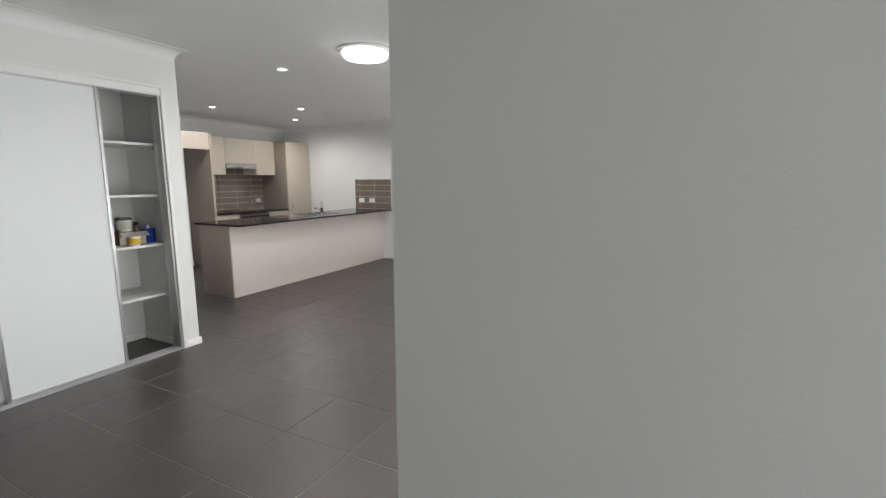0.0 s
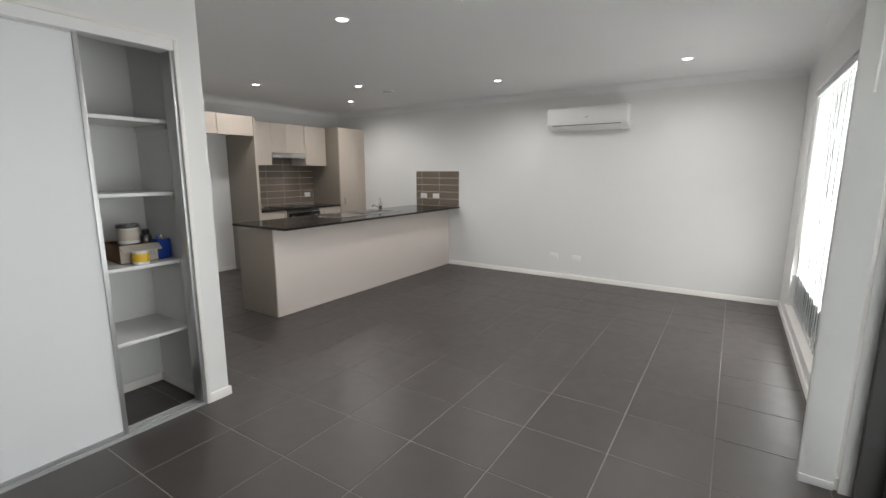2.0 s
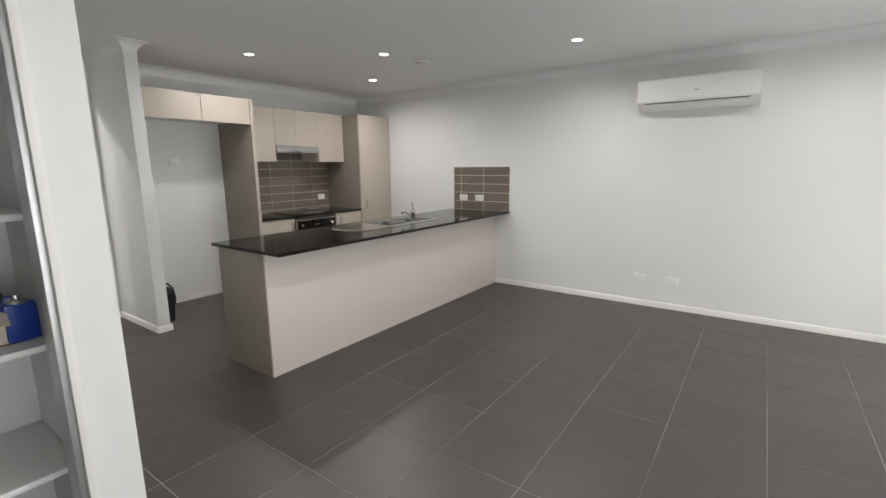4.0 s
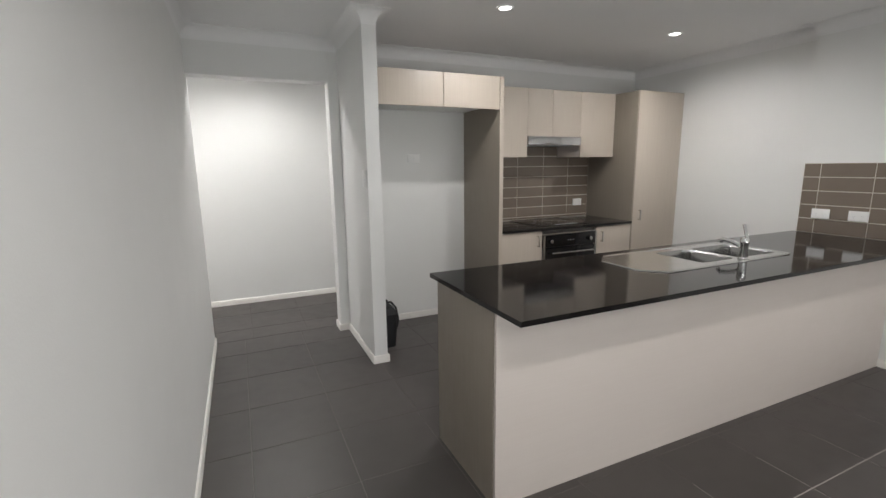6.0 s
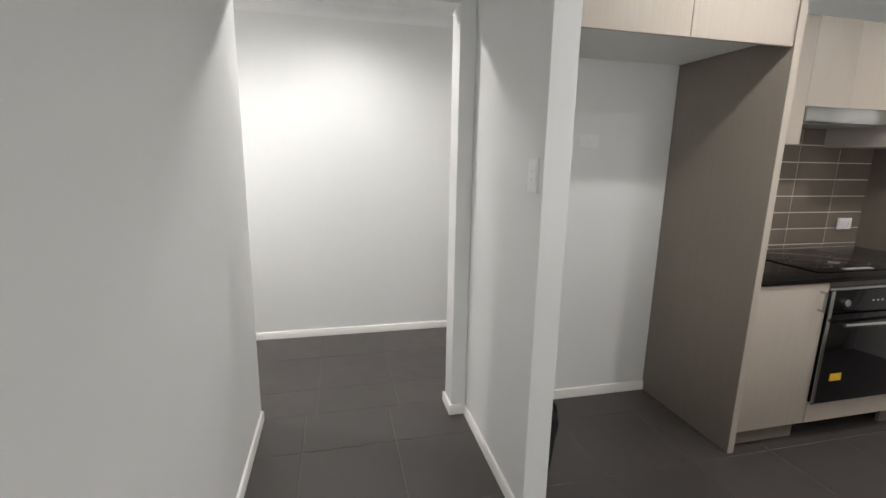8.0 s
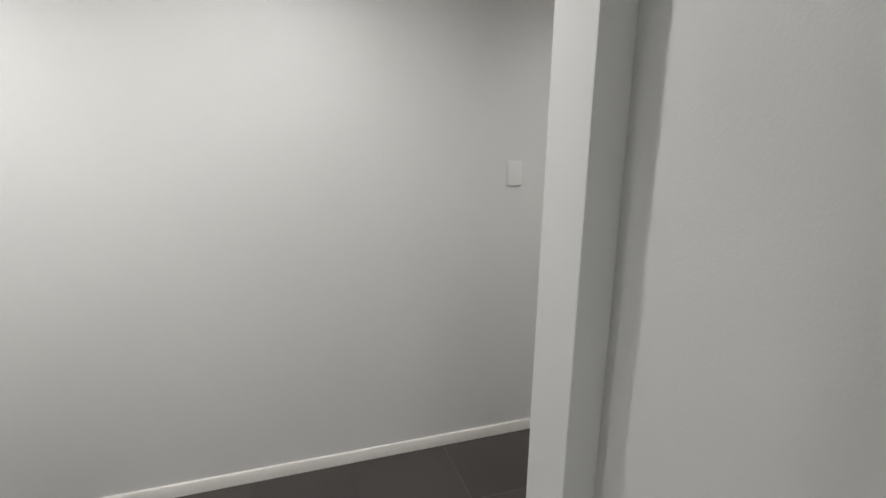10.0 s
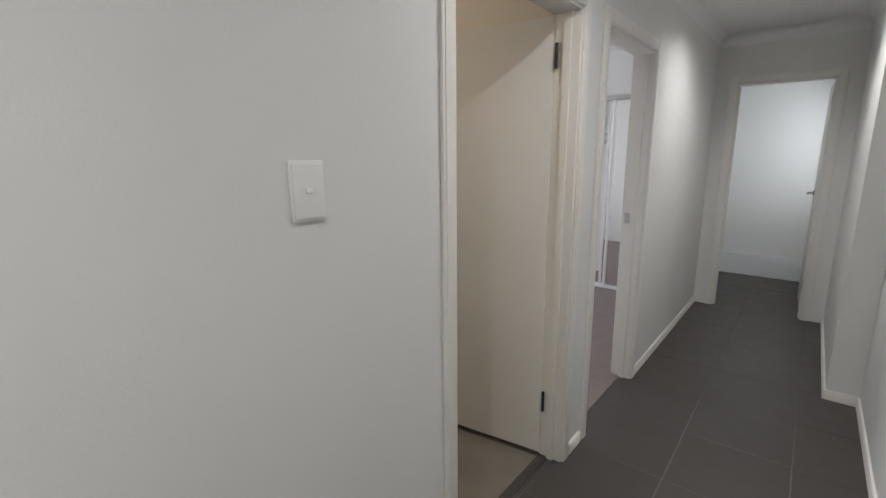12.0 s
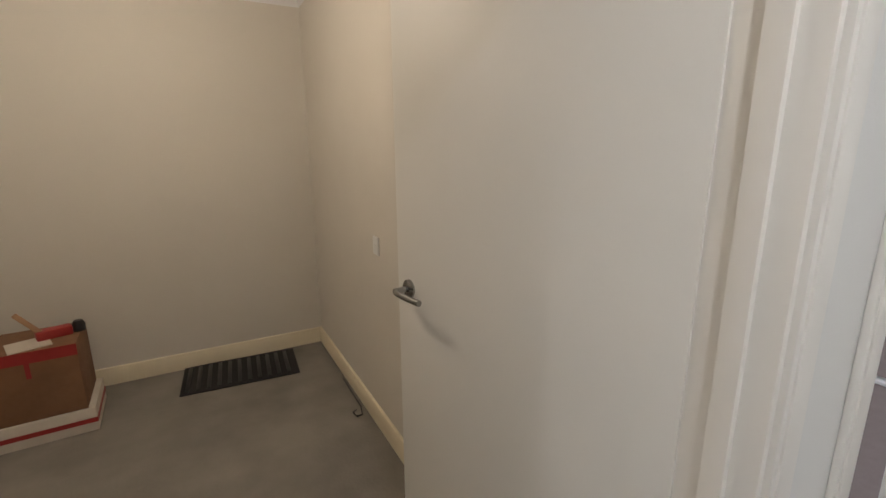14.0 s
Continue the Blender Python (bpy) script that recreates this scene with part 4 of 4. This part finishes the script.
scr = part("screen_stile", boxes(((0.70, 0.262, 0.018), (0.745, 0.285, 2.073)), ((1.82, 0.262, 0.018), (1.85, 0.285, 2.073)), bevel=0.002), DARK_ALU, sl)

win = thing("window_1", "white-framed living room window behind vertical blinds", "window", kind="structure")
for a, b in (((4.0, 0.22, 0.18), (4.04, 0.28, 2.1)), ((5.77, 0.22, 0.18), (5.81, 0.28, 2.1)), ((4.04, 0.22, 0.18), (5.77, 0.28, 0.22)), ((4.04, 0.22, 2.06), (5.77, 0.28, 2.1)), ((4.92, 0.22, 0.22), (4.96, 0.28, 2.06))):
    part("window_frame", boxes((a, b), bevel=0.003), DARK_ALU, win)
for a, b in ((4.04, 4.92), (4.96, 5.77)):
    p = part("pane", boxes(((a, 0.245, 0.22), (b, 0.25, 2.06))), GLASS, win)
    p.visible_shadow = False
part("window_sill", boxes(((3.985, 0.285, 0.165), (5.825, YS + 0.018, 0.182)), bevel=0.004), TRIM, win, "white painted sill")


def slat(parent, x, y, ang, z0, z1, w=0.127):
    bm = bmesh.new()
    n = 6
    rows = []
    for k in range(n + 1):
        u = -w / 2 + w * k / n
        bow = 0.006 * (1 - (2 * u / w) ** 2)
        rows.append((bm.verts.new((u, bow, z0)), bm.verts.new((u, bow, z1)), bm.verts.new((u, bow + 0.0012, z0)), bm.verts.new((u, bow + 0.0012, z1))))
    for a, b in zip(rows, rows[1:]):
        bm.faces.new((a[0], b[0], b[1], a[1]))
        bm.faces.new((a[2], a[3], b[3], b[2]))
        bm.faces.new((a[0], a[2], b[2], b[0]))
        bm.faces.new((a[1], b[1], b[3], a[3]))
    bmesh.ops.recalc_face_normals(bm, faces=bm.faces[:])
    s = part("slat", moved(bm, pose(x, y, 0, 0, 0, ang)), SLAT_FABRIC, parent)
    part("bottom_weight", moved(boxes(((-w / 2 + 0.002, -0.002, z0 - 0.002), (w / 2 - 0.002, 0.010, z0 + 0.036)), bevel=0.002), pose(x, y, 0, 0, 0, ang)), SLAT_FABRIC, s)
    part("hanger", moved(boxes(((-0.012, 0.002, z1 - 0.004), (0.012, 0.008, z1 + 0.035)), bevel=0.002), pose(x, y, 0, 0, 0, ang)), GREY_PLASTIC, s)


vb = thing("vertical_blind", "white vertical blind stacked open beside the sliding door", "vertical blind", group="vertical blinds")
part("headrail", boxes(((0.66, 0.445, 2.15), (3.16, 0.49, 2.19)), bevel=0.004), ALU, vb)
for k in range(3):
    part("bracket", boxes(((0.8 + 1.1 * k, YS, 2.16), (0.83 + 1.1 * k, 0.447, 2.20))), GREY_PLASTIC, vb)
for k in range(6):
    slat(vb, 3.06 + 0.008 * k, 0.478, 88 + (k % 3), 0.035, 2.115)
part("wand", tube([(3.035, 0.485, 2.15), (3.03, 0.487, 1.95), (3.032, 0.488, 1.72)], 0.003, 8), PLASTIC, vb)
vw = thing("vertical_blind", "white vertical blind drawn across the daylit window", "vertical blind", group="vertical blinds")
part("headrail", boxes(((4.01, 0.335, 2.055), (5.80, 0.375, 2.095)), bevel=0.004), ALU, vw)
for k in range(17):
    slat(vw, 4.065 + 0.1045 * k, 0.352 , 174 + 2 * (k % 2), 0.195, 2.03)

# ---- storage room ----
fm = thing("rubber_doormat", "black ribbed rubber doormat on bare concrete", "doormat", pose(4.512, 11.095, -0.02, 0, 0, -4))
part("mat_base", boxes(((-0.352, -0.20, 0), (0.352, 0.20, 0.008)), bevel=0.004), RUBBER, fm)
for k in range(11):
    part("rib", boxes(((-0.325 + 0.06 * k, -0.17, 0.008), (-0.302 + 0.06 * k, 0.17, 0.013)), bevel=0.002), BLACK, fm)
cb = thing("carton_stack", "brown carton with red print on a pale flattened carton", "carton", pose(3.57, 10.96, -0.02, 0, 0, 3))
part("lower_carton", boxes(((-0.20, -0.20, 0), (0.20, 0.18, 0.13)), bevel=0.004), WHITE_CARD, cb, "pale carton")
part("red_band", boxes(((-0.202, -0.2025, 0.05), (0.202, -0.2, 0.075)), ((0.2, -0.2025, 0.05), (0.2025, 0.18, 0.075))), RED, cb, "dark red printed band")
up = part("upper_carton", boxes(((-0.19, -0.19, 0.131), (0.17, 0.17, 0.50)), bevel=0.004), CARD, cb, "worn brown carton")
part("red_print", boxes(((-0.191, -0.1915, 0.44), (0.171, -0.19, 0.5)), ((-0.04, -0.1915, 0.36), (-0.02, -0.19, 0.44))), RED, up)
tb = thing("tool_bundle", "red and black hand tools lying on a carton", "tools", pose(3.62, 10.94, 0.48, 0, 0, 20))
part("tool_body", boxes(((-0.06, -0.04, 0), (0.09, 0.03, 0.05)), bevel=0.012), RED, tb)
part("tool_head", turned([(0, 0), (0.028, 0.002), (0.03, 0.04), (0.02, 0.06), (0, 0.062)], 18, (0.12, 0.0, 0.0)), BLACK, tb)
part("wooden_handle", moved(boxes(((-0.012, -0.01, 0), (0.012, 0.01, 0.16)), bevel=0.004), pose(-0.03, -0.01, 0.03, 0, -35, 0)), WOOD, tb)
part("paper", boxes(((-0.18, -0.12, 0.0), (-0.01, 0.04, 0.004))), WHITE_CARD, tb)
wr = thing("stray_wire", "short black wire end lying on concrete beside the skirting", "wire", pose(5.055, 10.2, -0.02))
part("strand", tube([(0.022, 0.45, 0.005), (0.02, 0.25, 0.004), (0.018, 0.08, 0.004), (0.0, 0.0, 0.006), (-0.035, -0.012, 0.012), (-0.045, 0.03, 0.016), (-0.02, 0.05, 0.012)], 0.004, 8), BLACK, wr)
dh = structure("door_threshold", boxes(((4.176, YH + 0.062, -0.05), (4.98, YH + 0.108, 0.003)), bevel=0.002), TILE)

# ---- bedroom wardrobe ----
wd = thing("built_in_wardrobe", "built-in wardrobe with mirrored sliding door part open", "wardrobe")
part("top_track", boxes(((7.9, 8.45, 1.975), (8.02, 10.9, 2.02)), bevel=0.003), ALU, wd)
part("bottom_track", boxes(((7.9, 8.45, 0.012), (8.02, 10.9, 0.032)), bevel=0.002), PLASTIC, wd)
part("hanging_shelf", boxes(((8.11, 8.5, 1.66), (8.6, 10.89, 1.68))), SHELF_W, wd)
part("hanging_rail", tube([(8.3, 8.5, 1.57), (8.3, 10.89, 1.57)], 0.014, 12), CHROME, wd)
md = part("mirror_door", boxes(((7.935, 8.478, 0.05), (7.942, 9.112, 1.97))), MIRROR, wd, "mirrored sliding door")
for y in (8.452, 9.112):
    part("door_stile", boxes(((7.925, y, 0.032), (7.952, y + 0.026, 1.975)), bevel=0.003), PLASTIC, md, "white enamelled stile")
ob = part("back_mirror_door", boxes(((7.975, 8.55, 0.05), (7.982, 9.172, 1.97))), MIRROR, wd, "second mirrored sliding door behind the first")
part("door_stile", boxes(((7.966, 9.172, 0.032), (7.992, 9.198, 1.975)), bevel=0.003), PLASTIC, ob, "white enamelled stile")

# ---- outside ----
structure("ground", boxes(((-300, -400, -0.25), (300, 400, -0.16))), GROUND)
structure("patio_slab", boxes(((0.66, -3.5, -0.16), (7.5, 0.2, -0.05))), material("patio_concrete", (0.42, 0.41, 0.39), 0.8, mottle=0.1, scale=1.0, bump=0.3, bump_scale=60))

# ---- floors and tiles ----
structure("floor_bedroom", boxes(((5.165, YH + 0.062, -0.06), (8.6, 11.6, 0.006))), CARPET, label="mauve brown carpet")
structure("floor_garage", boxes(((2.3, YH + 0.108, -0.1), (5.165, 11.6, -0.02))), CONCRETE, label="bare stained concrete floor")
structure("floor_spare", boxes(((-1.2, YC + 0.1, -0.06), (0.5, 5.6, 0.004))), CARPET)
floor = structure("floor", boxes(((-1.3, -2.6, -0.1), (XE, 4.3, -0.0018))), GROUT, label="dark grey porcelain tiled floor with pale grout")
# The darker grout copy paints the lack of sheen over kitchen and hall.
floor_back = structure("floor_kitchen", boxes(((-1.3, 4.3, -0.1), (XE, 7.118, -0.0018)), ((XE, 5.2, -0.1), (XK + 0.002, 7.118, -0.0018)), ((0.3, 7.118, -0.1), (9.6, YH + 0.085, -0.0018))), GROUT_NO_SHEEN, label="dark grey porcelain tiled floor, grout darkened where sheen is missing")
P, GAP, G0 = 0.4555, 0.0045, {}


def tile_mesh(w, d):
    """One bevel-edged tile, shared by all of its size."""
    key = (round(w, 3), round(d, 3))
    if key not in G0:
        x, y, e = w / 2, d / 2, 0.0012
        me = bpy.data.meshes.new("tile")
        vs = [(-x, -y, -0.004), (x, -y, -0.004), (x, y, -0.004), (-x, y, -0.004), (-x, -y, -e), (x, -y, -e), (x, y, -e), (-x, y, -e), (-x + e, -y + e, 0), (x - e, -y + e, 0), (x - e, y - e, 0), (-x + e, y - e, 0)]
        fs = [(8, 9, 10, 11)] + [(k, (k + 1) % 4, 4 + (k + 1) % 4, 4 + k) for k in range(4)] + [(4 + k, 4 + (k + 1) % 4, 8 + (k + 1) % 4, 8 + k) for k in range(4)]
        me.from_pydata(vs, [], fs)
        me.materials.append(TILE)
        G0[key] = me
    return G0[key]


def lay(x0, x1, y0, y1, ox, oy, skip):
    """Tiles on the grid with lines at ox, oy, cut to the field's edges."""
    i = math.floor((x0 - ox) / P)
    while ox + i * P < x1:
        a, b = max(x0, ox + i * P + GAP / 2), min(x1, ox + (i + 1) * P - GAP / 2)
        j = math.floor((y0 - oy) / P)
        while oy + j * P < y1:
            lo, hi = max(y0, oy + j * P + GAP / 2), min(y1, oy + (j + 1) * P - GAP / 2)
            if b - a > 0.012 and hi - lo > 0.012 and not any(a > s[0] and b < s[1] and lo > s[2] and hi < s[3] for s in skip):
                t = new("tile", tile_mesh(b - a, hi - lo))
                t.location = ((a + b) / 2, (lo + hi) / 2, random.uniform(-0.0002, 0.0002))
                t.parent = floor if (lo + hi) / 2 < 4.3 else floor_back
            j += 1
        i += 1


SKIP = [(-9, XP, 4.12, 9), (-9, 0.62, YC + 0.05, 9), (3.31, 9, 4.6, 5.1), (KL, 9, KF + 0.05, 9), (0.56, 9, -9, 0.3), (-9, -0.4, -9, 9)]
lay(-1.2, XE, -2.5, 7.118, 1.012, 3.142 + 0.004, SKIP)
lay(0.4, 8.09, 7.118 + GAP, YH + 0.06, 2.437, 7.268 + 0.125, [])
lay(8.09, 9.5, 7.27, YH + 0.11, 8.0, 7.4, [])


def splash_tiles(name, parent_bm, xs, zs, to_world, label):
    """Splashback: a grout bed with one tile for each cell between the joints."""
    bed = structure(name, parent_bm, SPLASH_GROUT, label=label)
    g = 0.003
    shared = {}
    for a, b in zip(xs, xs[1:]):
        for lo, hi in zip(zs, zs[1:]):
            w, h = b - a - 2 * g, hi - lo - 2 * g
            key = (round(w, 3), round(h, 3))
            if key not in shared:
                bm = boxes(((-w / 2, 0, -h / 2), (w / 2, 0.0022, h / 2)))
                me = bpy.data.meshes.new("tile")
                bm.to_mesh(me)
                bm.free()
                me.materials.append(SPLASH)
                shared[key] = me
            t = new("tile", shared[key])
            t.matrix_world = to_world @ pose((a + b) / 2, 0, (lo + hi) / 2)
            t.parent = bed


rows = [0.880, 0.905, 1.006, 1.110, 1.213, 1.317, 1.421, 1.525, 1.63, 1.70]
splash_tiles("splashback_cooking", boxes(((KL + 0.036, 7.0, 0.88), (5.945, 7.0095, 1.70))), [-5.945, -5.665, -5.345, -5.025, -4.705, -(KL + 0.036)], rows, pose(0, 7.0, 0, 0, 0, 180), "taupe glazed tiled splashback behind the cooktop")
splash_tiles("splashback_bench", boxes(((XE - 0.006, 4.381, 0.8952), (XE - 0.0005, 5.173, 1.424))), [4.381, 4.735, 5.062, 5.173], [0.8955, 1.004, 1.110, 1.216, 1.320, 1.4235], pose(XE - 0.006, 0, 0, 0, 0, 90), "taupe glazed tiled splashback above the bench")
